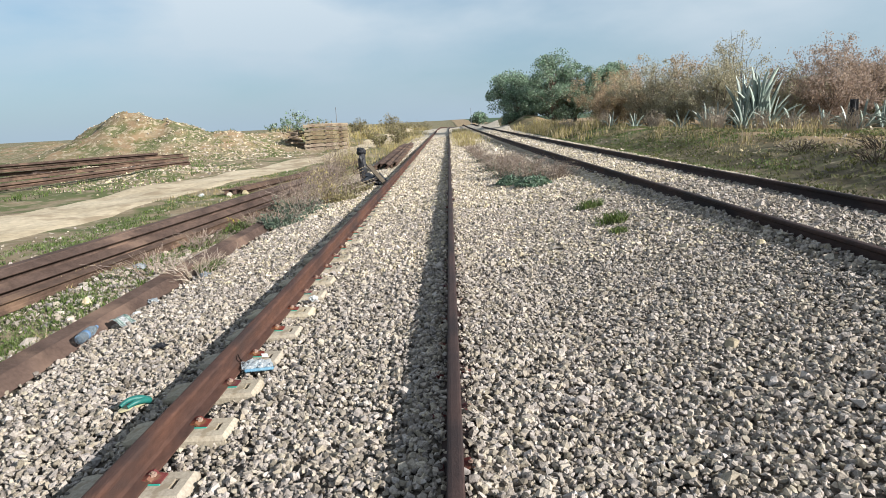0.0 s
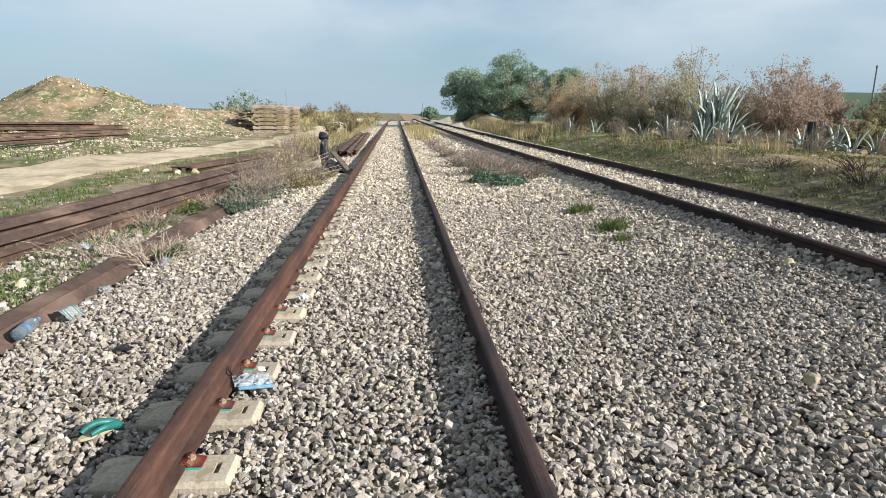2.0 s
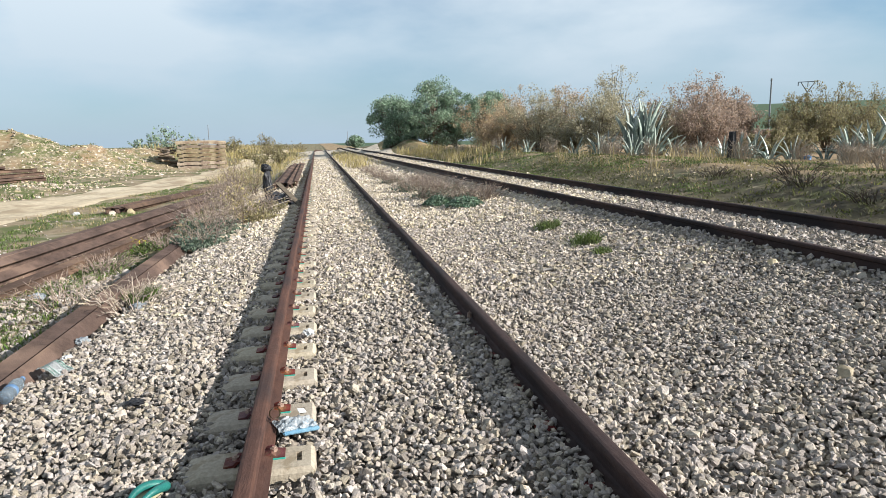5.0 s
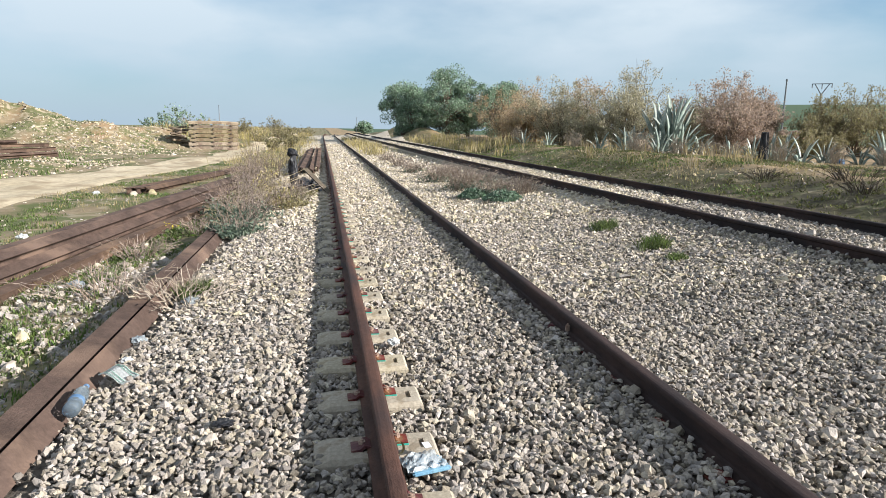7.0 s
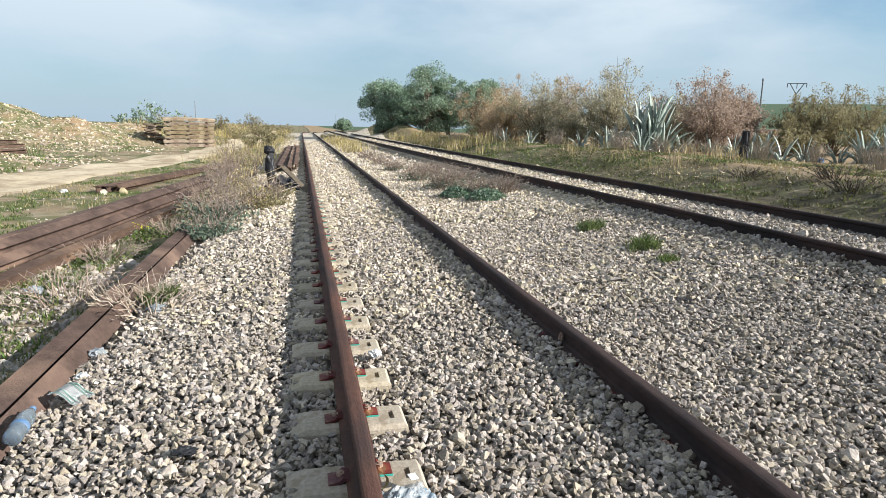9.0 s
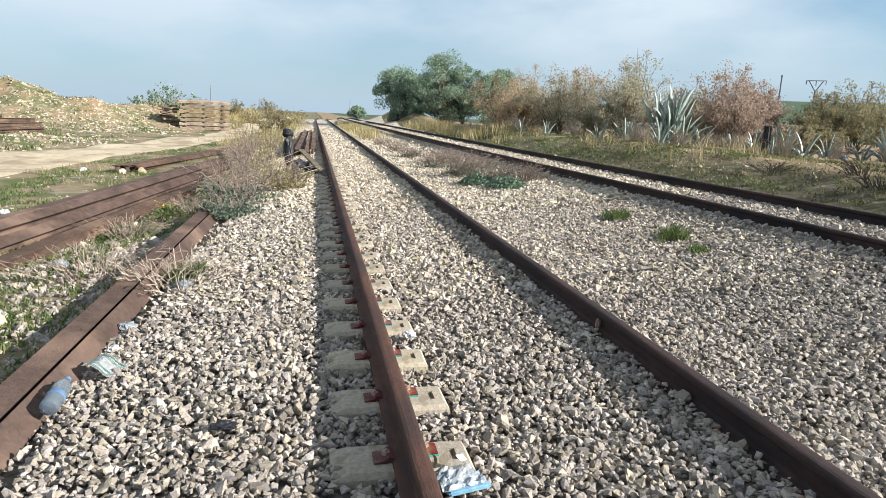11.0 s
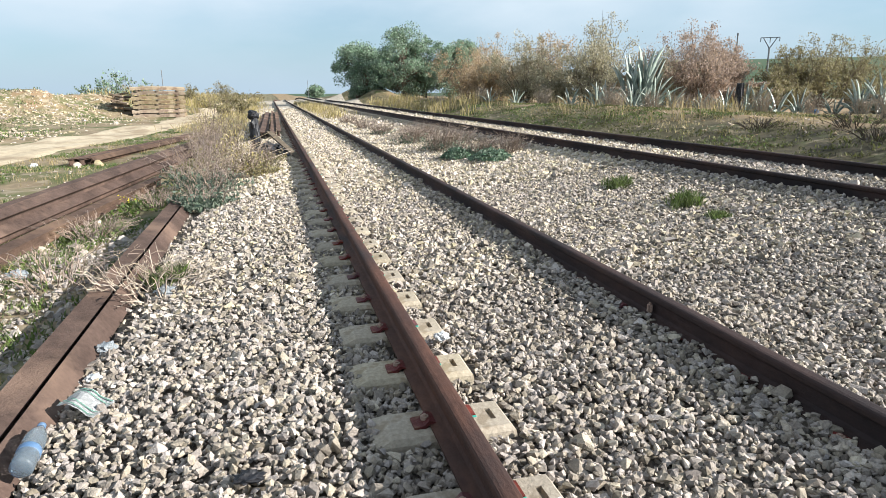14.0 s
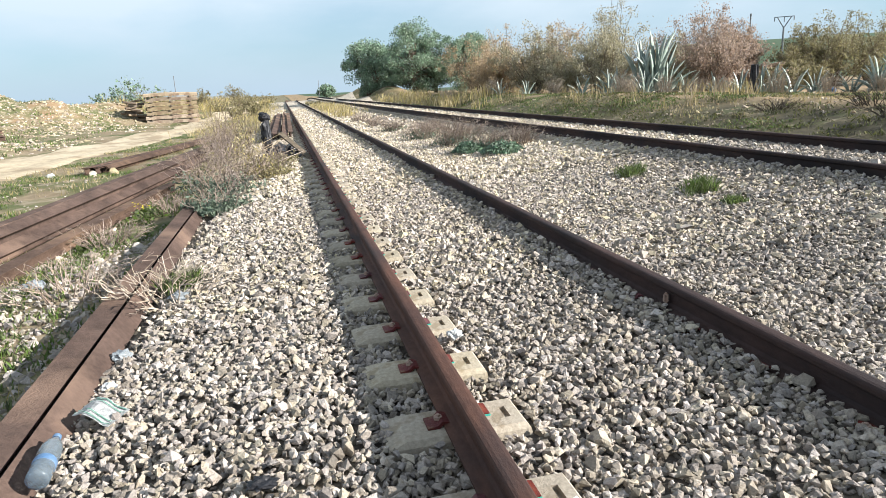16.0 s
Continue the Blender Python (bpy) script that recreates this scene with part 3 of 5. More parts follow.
def clip_bm(s):
    """A bent steel plate that presses on the rail's foot; s: the side it stands on."""
    bm = bmesh.new()
    prof = [(0.045, 0.022), (0.075, 0.030), (0.095, 0.012), (0.135, 0.008), (0.135, 0.0), (0.085, 0.0), (0.070, 0.016), (0.045, 0.012)]
    rows = [[bm.verts.new((s * x, y, z)) for x, z in prof] for y in (-0.045, 0.045)]
    k = len(prof)
    for j in range(k):
        bm.faces.new((rows[0][j], rows[0][(j + 1) % k], rows[1][(j + 1) % k], rows[1][j]))
    bm.faces.new(rows[0][::-1])
    bm.faces.new(rows[1])
    bmesh.ops.recalc_face_normals(bm, faces=bm.faces[:])
    return bm


def bolt_bm(s):
    bm = bmesh.new()
    bmesh.ops.create_cone(bm, cap_ends=True, segments=6, radius1=0.018, radius2=0.018, depth=0.014, matrix=Matrix.Translation((s * 0.084, 0, 0.026)))
    bmesh.ops.create_cone(bm, cap_ends=True, segments=8, radius1=0.009, radius2=0.008, depth=0.008, matrix=Matrix.Translation((s * 0.084, 0, 0.036)))
    return bm


def sleeper(m, label, group, top=-0.162, sunk=0.0, plain=False):
    """Two concrete blocks joined by a steel bar, with a red clip, a pad and a bolt on each side of each rail."""
    s = empty("concrete_sleeper", m, label, "sleeper", group)
    V, F = block_mesh(-0.305, 0.272, 0.245, 0.20)
    b = make("block", V, F, M_CONC, s)
    b.location = (0, 0, top)
    V, F = block_mesh(-0.33, 0.272, 0.245, 0.20)
    V2 = [(-x, -y, z) for x, y, z in V]
    b = make("block", V2, F, M_CONC, s)
    b.location = (1.5, 0, top - sunk)
    part("tie_bar", box(0.9, 0.05, 0.03, (0.75, 0, top - 0.12), 0.004), M_OLD, s)
    for x in (0, 1.5):
        for sd in (-1, 1):
            # plain clips lose their red: shade is put into their colour
            c = part("clip", clip_bm(sd), M_OLD if plain else M_CLIP, s, "dull brown steel clip, coloured as if shaded" if plain else "red painted steel clip")
            c.location = (x, 0.04 if sd > 0 else -0.005, top)
            if sd > 0 and x == 0 and not plain:
                p = part("pad", box(0.075, 0.010, 0.008, (sd * 0.100, -0.040, 0.001), 0.002), M_PAD, s, "teal plastic pad")
                p.location = (x, 0.03, top)
            part("bolt", bolt_bm(sd), M_BOLT, c, "pale worn bolt head")
    return s


first = sleeper(pose(0, FIRST - 7 * PITCH, 0), "weathered twin-block concrete sleeper with red clips", "sleepers of the near track", sunk=0.05)
second = sleeper(pose(float(second_x(0.6)), 0.6, 0.24, 0, -math.degrees(math.atan2(0.03, 1.5)), 1.3), "twin-block concrete sleeper under the farther track", "sleepers of the farther track", sunk=0.0, plain=True)
for k in range(-6, 66):
    copy_thing(first, pose(random.uniform(-0.008, 0.008), FIRST + k * PITCH + random.uniform(-0.012, 0.012), random.uniform(-0.004, 0.004), 0, 0, random.uniform(-1, 1)))
lean = math.degrees(math.atan2(0.03, 1.5))
for k in range(0, 62):
    y = 1.2 + k * 0.6
    copy_thing(second, pose(float(second_x(y)), y, 0.24, 0, -lean, random.uniform(-1, 1) + 1.3))


# ---- ballast stones ----
def free(C):
    """Keeps stones out of the rails and off most of the sleeper tops of the near rail."""
    x, y = C[:, 0], C[:, 1]
    ok = np.ones(len(C), bool)
    s2 = second_x(y)
    for r in (0.0, 1.5, s2, s2 + 1.5):
        ok &= (np.abs(x - r) > 0.082) | ((np.abs(x - r) > 0.042) & (rng.random(len(C)) < 0.5))      # some lie on the foot
    k = (y - FIRST) / PITCH
    on = (np.abs(k - np.round(k)) * PITCH < 0.145) & (x > -0.265) & (x < 0.29)
    ok &= ~(on & (rng.random(len(C)) > 0.03 + 0.5 * np.clip((y - 6) / 5, 0, 1)))
    k2 = (y - 1.2) / 0.6
    on2 = (np.abs(k2 - np.round(k2)) * 0.6 < 0.15) & (np.minimum(np.abs(x - s2), np.abs(x - s2 - 1.5)) < 0.34)
    ok &= ~(on2 & (rng.random(len(C)) > 0.7))
    return ok


def strew(x0, x1, y0, y1, per_m2, r, jitter=0.016):
    n = int((x1 - x0) * (y1 - y0) * per_m2)
    C = np.stack([rng.uniform(x0, x1, n), rng.uniform(y0, y1, n), np.zeros(n)], 1)
    C = C[free(C)]
    edge = -1.60 - 0.35 * (vnoise(C[:, 1] * 0.7, C[:, 1] * 0, 31) - 0.5)
    keep = (C[:, 0] > edge) | (rng.random(len(C)) < 0.12)
    C = C[keep]
    C[:, 2] = height(C[:, 0], C[:, 1]) + rng.uniform(-0.018, jitter, len(C)) + 0.008
    return C, r * np.exp(rng.normal(0, 0.30, len(C)))


C, S = strew(-1.95, 4.7, 1.0, 5.2, 2050, 0.0170, 0.014)
near = np.nonzero((C[:, 0] > -0.98) & (C[:, 0] < -0.36) & (C[:, 1] > 2.75) & (C[:, 1] < 3.05))[0][:300]
single = np.zeros(len(C), bool)
single[near] = True
LOOSE = []
for V, F in base_rocks(0, 16):
    me = bpy.data.meshes.new("stone")
    me.from_pydata(V.tolist(), [], F.tolist())
    me.materials.append(M_LOOSE)
    LOOSE.append(me)
for k, i in enumerate(near):
    q = Euler([random.uniform(0, 2 * math.pi) for _ in range(3)]).to_matrix().to_4x4()
    share("stone", LOOSE[k % 16], Matrix.Translation(C[i]) @ q @ Matrix.Diagonal((S[i] * 1.25, S[i], S[i] * 0.8, 1)), BED)
C, S = C[~single], S[~single]
tagged(rocks("ballast_stones", C, S, M_STONE, 0), "crushed limestone ballast, pale grey and tan", "ballast", kind="stuff")
C, S = strew(-1.95, 4.7, 5.2, 10.0, 1150, 0.0176, 0.014)
C2, S2 = strew(4.7, 7.0, 2.5, 10.0, 1000, 0.0200, 0.016)
tagged(rocks("ballast_stones", np.concatenate([C, C2]), np.concatenate([S, S2]), M_STONE, -2), "crushed limestone ballast around both tracks", "ballast", kind="stuff")
C, S = strew(-1.9, 4.7, 5.4, 10.0, 430, 0.0180, 0.018)
tagged(rocks("ballast_stones", C, S, M_CREAM, -2), "cream limestone ballast along the near track", "ballast", kind="stuff")
C, S = strew(-1.6, 6.9, -5.5, 1.0, 430, 0.0235, 0.016)
C2, S2 = strew(4.7, 6.9, 1.0, 2.5, 430, 0.0235, 0.016)
C, S = np.concatenate([C, C2]), np.concatenate([S, S2])
tagged(rocks("ballast_stones", C, S, M_STONE, -1), "crushed limestone ballast at the near end of the tracks", "ballast", kind="stuff")
C, S = strew(-1.9, 6.9, 10.0, 24, 320, 0.0270, 0.022)
C2, S2 = strew(-1.6, 6.6, 24, 55, 55, 0.044, 0.03)
tagged(rocks("ballast_stones", np.concatenate([C, C2]), np.concatenate([S, S2]), M_CREAM, -1), "crushed limestone ballast farther along the tracks", "ballast", kind="stuff")


# ---- scrap rails ----
def h1(x, y):
    return float(height(np.array([x]), np.array([y]))[0])


def scrap(a, b, za, zb, tilt, label, group, name="scrap_rail"):
    """A loose rail from a to b; tilt 180 lies foot up, about 140 leans on its side."""
    n = 5
    pts = [(a[0] + (b[0] - a[0]) * k / n, a[1] + (b[1] - a[1]) * k / n, za + (zb - za) * k / n + 0.006 * math.sin(k * 2.1)) for k in range(n + 1)]
    return rail(pts, label, M_OLD, tilt, group, name)


UP, SIDE = "brown rusted scrap rail lying foot up on the ballast edge", "brown rusted scrap rail lying on its side"
scrap((-1.858, -1.5), (-1.85, 10.3), -0.348, -0.362, 170, UP, "scrap rails beside the ballast")
scrap((-1.80, -1.5), (-1.79, 10.1), -0.338, -0.352, 130, SIDE, "scrap rails beside the ballast")


def pile(y0, y1, d, z, tilt, label):
    line = lambda y: -3.80 + 0.114 * (y - 7.7)
    scrap((line(y0) + d, y0), (line(y1) + d, y1), z, z + 0.02, tilt, label, "long pile of scrap rails")


pile(1.5, 21.5, 0.07, -0.225, 180, "rusted rail lying foot up on top of a pile")
pile(1.2, 20.6, 0.14, -0.245, 155, SIDE)
pile(1.0, 22.0, -0.06, -0.225, 0, "rusted rail standing upright under a pile")
pile(1.4, 19.4, 0.256, -0.369, 150, SIDE)
pile(2.0, 13.2, 0.66, -0.425, 172, "rusted rail half sunk in weeds and grit")
for d, z, tl in ((0.0, -0.40, 180), (0.17, -0.41, 180), (0.30, -0.40, 140)):
    scrap((-4.85 + d, 16.8 + d), (-2.95 + d, 27.0 + 2 * d), z, z, tl, "rusted rail lying in grass beside a dirt road", "rails beside the dirt road")
for k in range(6):
    x = -1.02 + 0.125 * k
    scrap((x, 20.6 + 0.5 * (k % 3)), (x * 0.80 - 0.02, 31 + 0.8 * (k % 4)), -0.20 + 0.05 * (k % 2), 0.06 + 0.05 * (k % 2), (180, 168, 176, 150, 182, 172)[k], "red-brown scrap rail in a bundle beside the track", "bundle of scrap rails")
for a, b, z, tl in (((-16.6, 19.5), (-12.1, 32.6), -0.12, 180), ((-16.2, 19.2), (-11.9, 32.2), -0.22, 0), ((-20.5, 25.5), (-12.6, 33.2), 0.02, 180), ((-21.5, 27.5), (-13.6, 32.4), 0.16, 140), ((-22, 25.0), (-13.0, 32.8), -0.02, 0), ((-15.5, 17.5), (-11.4, 30.6), -0.24, 150)):
    scrap(a, b, z, z + 0.12, tl, "dark rusted rail of a dismantled track panel", "dismantled track panel")
for k in range(9):
    f = k / 9
    ob = part("steel_sleeper", box(2.0, 0.22, 0.10, (0, 0, 0), 0.03), M_OLD)
    ob.matrix_world = pose(-19.0 + 6.3 * f, 23.4 + 8.6 * f, -0.12 + 0.10 * f, random.uniform(-4, 4), random.uniform(-6, 6), -22 + random.uniform(-8, 8))
    tagged(ob, "dark rusted steel sleeper under a dismantled track panel", "sleeper", "steel sleepers of the panel")

# ---- stack of old sleepers ----
stack = empty("sleeper_stack", pose(-7.75, 45.0, -0.34, 0, 0, 6), "tall stack of weathered tan sleepers beside the dirt road", "stack")
for layer in range(7):
    for k in range(4):
        bm = bmesh.new()
        L = 2.9
        prof = [(-0.17, 0.0), (0.17, 0.0), (0.16, 0.15), (0.10, 0.20), (-0.10, 0.20), (-0.16, 0.15)]
        rings = []
        for s in np.linspace(-0.5, 0.5, 9):
            sag = 0.10 * (1 - (2 * s) ** 2) * (0.3 + 0.14 * layer) - 0.04
            rings.append([bm.verts.new((s * L, y, z + sag * 0.5)) for y, z in prof])
        for r0, r1 in zip(rings, rings[1:]):
            for j in range(6):
                bm.faces.new((r0[j], r0[(j + 1) % 6], r1[(j + 1) % 6], r1[j]))
        bm.faces.new(rings[0])
        bm.faces.new(rings[-1][::-1])
        bmesh.ops.recalc_face_normals(bm, faces=bm.faces[:])
        ob = part("sleeper", bm, M_STACK, stack)
        ob.matrix_local = pose(0.62 + random.uniform(-0.10, 0.10), -0.62 + k * 0.42, layer * 0.262 + 0.02, 0, random.uniform(-0.8, 0.8), random.uniform(-1.5, 1.5))
    for k in range(3):
        ob = part("bearer", box(0.12, 1.7, 0.075, (0, 0, 0), 0.01), M_BARK, stack, "dark timber bearer")
        ob.matrix_local = pose(-0.5 + k * 1.1, 0.0, layer * 0.262 - 0.035 + 0.01, 0, 0, random.uniform(-4, 4))
for k in range(16):
    ob = part("scrap_timber", box(random.uniform(0.5, 1.3), 0.20, 0.12, (0, 0, 0), 0.02), M_BARK if k % 3 else M_STACK, stack, "broken dark end")
    ob.matrix_local = pose(-1.35 + random.uniform(-0.35, 0.30), -0.55 + random.uniform(-0.2, 0.9), 0.08 + k * 0.088, random.uniform(-12, 12), random.uniform(-14, 14), random.uniform(-30, 30))

ob = part("bearer", box(0.65, 0.3, 0.22, (0, 0, 0), 0.02), M_CONC)
ob.location = (-0.60, 27.0, -0.15)
tagged(ob, "grey concrete block under a bundle of rails", "block")

# ---- rubble on the banks ----
def on_ground(n, cx, cy, sx, sy, lift=0.0):
    x, y = rng.normal(cx, sx, n), rng.normal(cy, sy, n)
    return np.stack([x, y, height(x, y) + lift], 1)


C = np.concatenate([on_ground(2600, -13.2, 40.8, 2.6, 2.2), on_ground(1500, -10.7, 47, 1.9, 4), on_ground(900, -22, 46.0, 4, 3.2), on_ground(900, -10.2, 60, 2.6, 8), on_ground(1500, -11.2, 27.0, 1.6, 2.8), on_ground(900, -13.4, 30.2, 1.8, 1.4)])
le, re = road_edges(C[:, 1])
C = C[(C[:, 0] < le - 0.15)]
S = np.minimum(np.exp(rng.normal(math.log(0.052), 0.5, len(C))), 0.17)
C[:, 2] -= 0.25 * S
tagged(rocks("rubble", C, S, M_RUBBLE, 0, 0.75), "pale broken stones spilling down earth banks", "rubble", kind="stuff")
x = rng.uniform(-6.8, -1.9, 2000)
y = rng.uniform(2, 30, 2000)
le, re = road_edges(y)
k = x > re + 0.2
C = np.stack([x, y, height(x, y)], 1)[k]
tagged(rocks("loose_grit", C, np.exp(rng.normal(math.log(0.017), 0.4, len(C))), M_STONE, -2, 0.8), "loose pale grit scattered over the weedy ground", "grit", kind="stuff")
x, y = rng.uniform(-3.5, -1.93, 3400), rng.uniform(2.3, 9.4, 3400)
k = vnoise(x * 1.3, y * 0.9, 61) + 0.25 * (x > -2.5) > 0.40
C = np.stack([x, y, height(x, y) + 0.008], 1)[k]
S = 0.021 * np.exp(rng.normal(0, 0.45, len(C)))
tagged(rocks("spilled_ballast", C, S, M_STONE, 0), "limestone spilled between scrap rails", "ballast", kind="stuff")


# ---- plants ----
def grass(name, C, per, h, spread, material, label, category="grass", kind="stuff", lean=0.35, width=0.006):
    """Blades in tufts at the points C."""
    n = len(C) * per
    base = np.repeat(C, per, 0) + np.concatenate([rng.normal(0, spread, (n, 2)), np.zeros((n, 1))], 1)
    d = rng.normal(0, 1, (n, 2))
    hh = h * rng.uniform(0.4, 1.15, n)
    tip = base + np.concatenate([d * lean * hh[:, None], hh[:, None]], 1)
    mid = base + (tip - base) * 0.55 + np.array((0, 0, 1)) * (0.10 * hh)[:, None]
    side = unit(np.concatenate([rng.normal(0, 1, (n, 2)), np.zeros((n, 1))], 1)) * (width * rng.uniform(0.6, 1.4, n))[:, None]
    V = np.stack([base - side, base + side, mid + side * 0.8, tip, mid - side * 0.8], 1).reshape(-1, 3)
    F = np.arange(5 * n).reshape(n, 5)
    ob = make(name, V, F, material)
    return tagged(ob, label, category, kind=kind)


def field(n, x0, x1, y0, y1, seed, cut):
    """Points on the ground, thinned into patches."""
    x, y = rng.uniform(x0, x1, n), rng.uniform(y0, y1, n)
    le, re = road_edges(y)
    k = (vnoise(x * 0.9, y * 0.6, seed) > cut) & ((x < le - 0.1) | (x > re + 0.1))
    x, y = x[k], y[k]
    return np.stack([x, y, height(x, y)], 1)


grass("grass", field(5200, -7.5, -2.0, 3, 30, 41, 0.46), 9, 0.055, 0.05, M_GRASS, "short green weeds between road and scrap rails", width=0.007)
grass("grass", field(700, -3.4, -1.95, 1.5, 10, 52, 0.45), 8, 0.05, 0.04, M_GRASS, "green weeds between scrap rails", width=0.006, lean=0.6)
grass("grass", field(1500, -4.4, -2.5, 2.5, 9.5, 53, 0.30), 9, 0.05, 0.05, M_GRASS, "fresh green weeds beside the pile of scrap rails", width=0.007, lean=0.6)
grass("grass", field(2200, -7.0, -1.9, 3, 30, 42, 0.50), 6, 0.10, 0.05, M_STRAW, "thin dry straw between road and scrap rails", width=0.004)
grass("grass", field(1500, -24, -9, 18, 60, 43, 0.50), 9, 0.16, 0.16, M_GRASS, "green weeds on the spoil banks", width=0.016)
grass("grass", field(7500, 7.0, 13.5, 11, 45, 44, 0.42), 7, 0.055, 0.09, M_GRASS, "green weeds along the bank", width=0.013, lean=0.8)
grass("grass", field(3800, 8.0, 15.0, 11.5, 60, 45, 0.42), 7, 0.085, 0.09, M_STRAW, "dry straw along the bank", width=0.006)
grass("grass", field(420, 7.0, 9.4, 28, 62, 46, 0.62), 11, 0.60, 0.24, M_YELLOW, "tall yellow grass beside the farther track", width=0.012, lean=0.2)
grass("grass", field(260, 1.9, 3.6, 34, 75, 46, 0.35), 12, 0.40, 0.2, M_YELLOW, "yellow grass between the tracks far along", width=0.012, lean=0.25)
grass("grass", field(420, -4.2, -0.9, 24, 80, 47, 0.5), 12, 0.38, 0.25, M_YELLOW, "yellow grass beside the track far along", width=0.008, lean=0.25)
grass("grass", field(1100, -12, -2.0, 48, 120, 48, 0.35), 9, 0.7, 0.3, M_YELLOW, "dry yellow growth on the far banks", width=0.02, lean=0.3)
grass("grass", field(200, 8.4, 12.5, 15, 50, 49, 0.45), 8, 0.45, 0.10, M_STRAW, "pale dry stalks standing on the bank", width=0.008, lean=0.22)


x, y = rng.uniform(7.1, 14.5, 4600), rng.uniform(4, 42, 4600)
CB = np.stack([x, y, height(x, y)], 1)
CB, CP = CB[:1300], CB[1300:][CB[1300:, 1] > 11]
tagged(rocks("bank_grit", CP, np.exp(rng.normal(math.log(0.030), 0.45, len(CP))), M_RUBBLE, -1, 0.8), "pale stones scattered over the weedy bank", "grit", kind="stuff")
tagged(rocks("bank_clods", CB, np.exp(rng.normal(math.log(0.026), 0.45, len(CB))), M_MOUND, -1, 0.8), "brown clods and grit over the weedy bank", "grit", kind="stuff")
grass("grass", field(5200, 7.0, 12.5, 4, 34, 51, 0.40), 7, 0.065, 0.10, M_WEED, "dark low weeds along the bank", width=0.012, lean=0.7)


def grass_tuft(x, y, r, h, label):
    c = np.stack([rng.normal(x, r * 0.55, 30), rng.normal(y, r * 0.55, 30), np.zeros(30)], 1)
    c[:, 2] = height(c[:, 0], c[:, 1]) + 0.02
    top = empty("grass_tuft", pose(x, y, 0), label, "grass")
    g = grass("turf", c - np.array((x, y, 0)), 14, h * 1.25, 0.025, M_GRASS, "thin green blades", lean=0.5, width=0.004)
    del g["category"]
    g.parent = top


grass_tuft(3.72, 7.32, 0.16, 0.11, "low green grass tuft growing out of ballast")
grass_tuft(3.70, 8.75, 0.17, 0.10, "dull green grass tuft growing out of ballast")
grass_tuft(3.62, 6.62, 0.08, 0.05, "small sparse grass tuft in ballast")
grass_tuft(-1.46, 6.35, 0.13, 0.10, "fresh green grass tuft among dead twigs")


def weed_bush(x, y, r, h, label, n=130, leaf=None, leaves=0, material=M_TWIG, thick=0.0042, rx=1.0, flat=1.0, category="bush", bare=0.0):
    """A dry bush: stems from the ground that fork into fine twigs, and low leaves where it has any."""
    z = h1(x, y)
    top = empty("weed_bush", pose(x, y, z), label, category)
    a = rng.uniform(0, 2 * np.pi, n)
    q = np.sqrt(rng.uniform(0, 1, n))
    root = np.stack([np.cos(a) * q * r * 0.45 * rx, np.sin(a) * q * r * 0.45, np.full(n, -0.02)], 1)
    hh = h * rng.uniform(0.5, 1.1, n) * (1 - 0.35 * q)
    tip = np.stack([np.cos(a) * q * r * rx + rng.normal(0, r * 0.15, n), np.sin(a) * q * r + rng.normal(0, r * 0.15, n), hh * flat], 1)
    t = np.linspace(0, 1, 5)[None, :, None]
    P = root[:, None] * (1 - t) + tip[:, None] * t
    P[:, 1:4] += rng.normal(0, 0.05 * h, (n, 3, 3))
    P[:, :, 2] += (0.18 * h * np.sin(np.pi * t[..., 0])) * flat
    rad = np.repeat((thick * np.linspace(1.3, 0.45, 5))[None], n, 0)
    m = n * 3
    s = rng.integers(0, n, m)
    f = rng.integers(1, 4, m)
    b = P[s, f]
    d = unit(P[s, f + 1] - P[s, f] + rng.normal(0, 0.12 * h, (m, 3)) + np.array((0, 0, 0.03)))
    L = h * rng.uniform(0.12, 0.34, m)
    Q = b[:, None] + d[:, None] * (np.linspace(0, 1, 5)[None, :, None] * L[:, None, None])
    Q[:, 2:] += rng.normal(0, 0.02 * h, (m, 3, 3))
    rq = np.repeat((thick * np.linspace(0.7, 0.3, 5))[None], m, 0)
    V, F = tubes(np.concatenate([P, Q]), np.concatenate([rad, rq]))
    make("brushwood", V, F, material, top)["kind"] = "stuff"
    if leaf:
        a = rng.uniform(0, 2 * np.pi, leaves)
        q = np.sqrt(rng.uniform(0, 1, leaves)) * (1 + 0.25 * np.sin(3 * a))
        C = np.stack([np.cos(a) * q * r * 0.8 * rx, np.sin(a) * q * r * 0.8, np.abs(rng.normal(0, 0.16 * h, leaves)) + 0.02], 1)
        V, F = leaf_cards(C, 0.028, 2.4, 0.5)
        make("leaves", V, F, leaf, top, "low blue-green leaves")["kind"] = "stuff"
    return top


for x, y, r, h, n, lv, mt in ((-1.50, 9.9, 0.50, 0.42, 34, 1500, M_BLUEG), (-1.45, 11.2, 0.60, 0.70, 60, 700, M_BLUEG), (-1.85, 12.4, 0.70, 0.84, 58, 500, M_BLUEG), (-0.90, 12.6, 0.50, 0.60, 34, 1300, M_OLIVE), (-0.75, 14.2, 0.45, 0.50, 30, 900, M_OLIVE), (-1.7, 14.6, 0.75, 0.92, 70, 600, M_OLIVE), (-1.9, 17.4, 0.85, 1.15, 85, 700, M_OLIVE), (-2.4, 21.0, 0.7, 0.8, 40, 600, M_OLIVE)):
    weed_bush(x, y, r, h, "tangled grey dry bush with blue-green leaves at its foot", n, mt, lv)
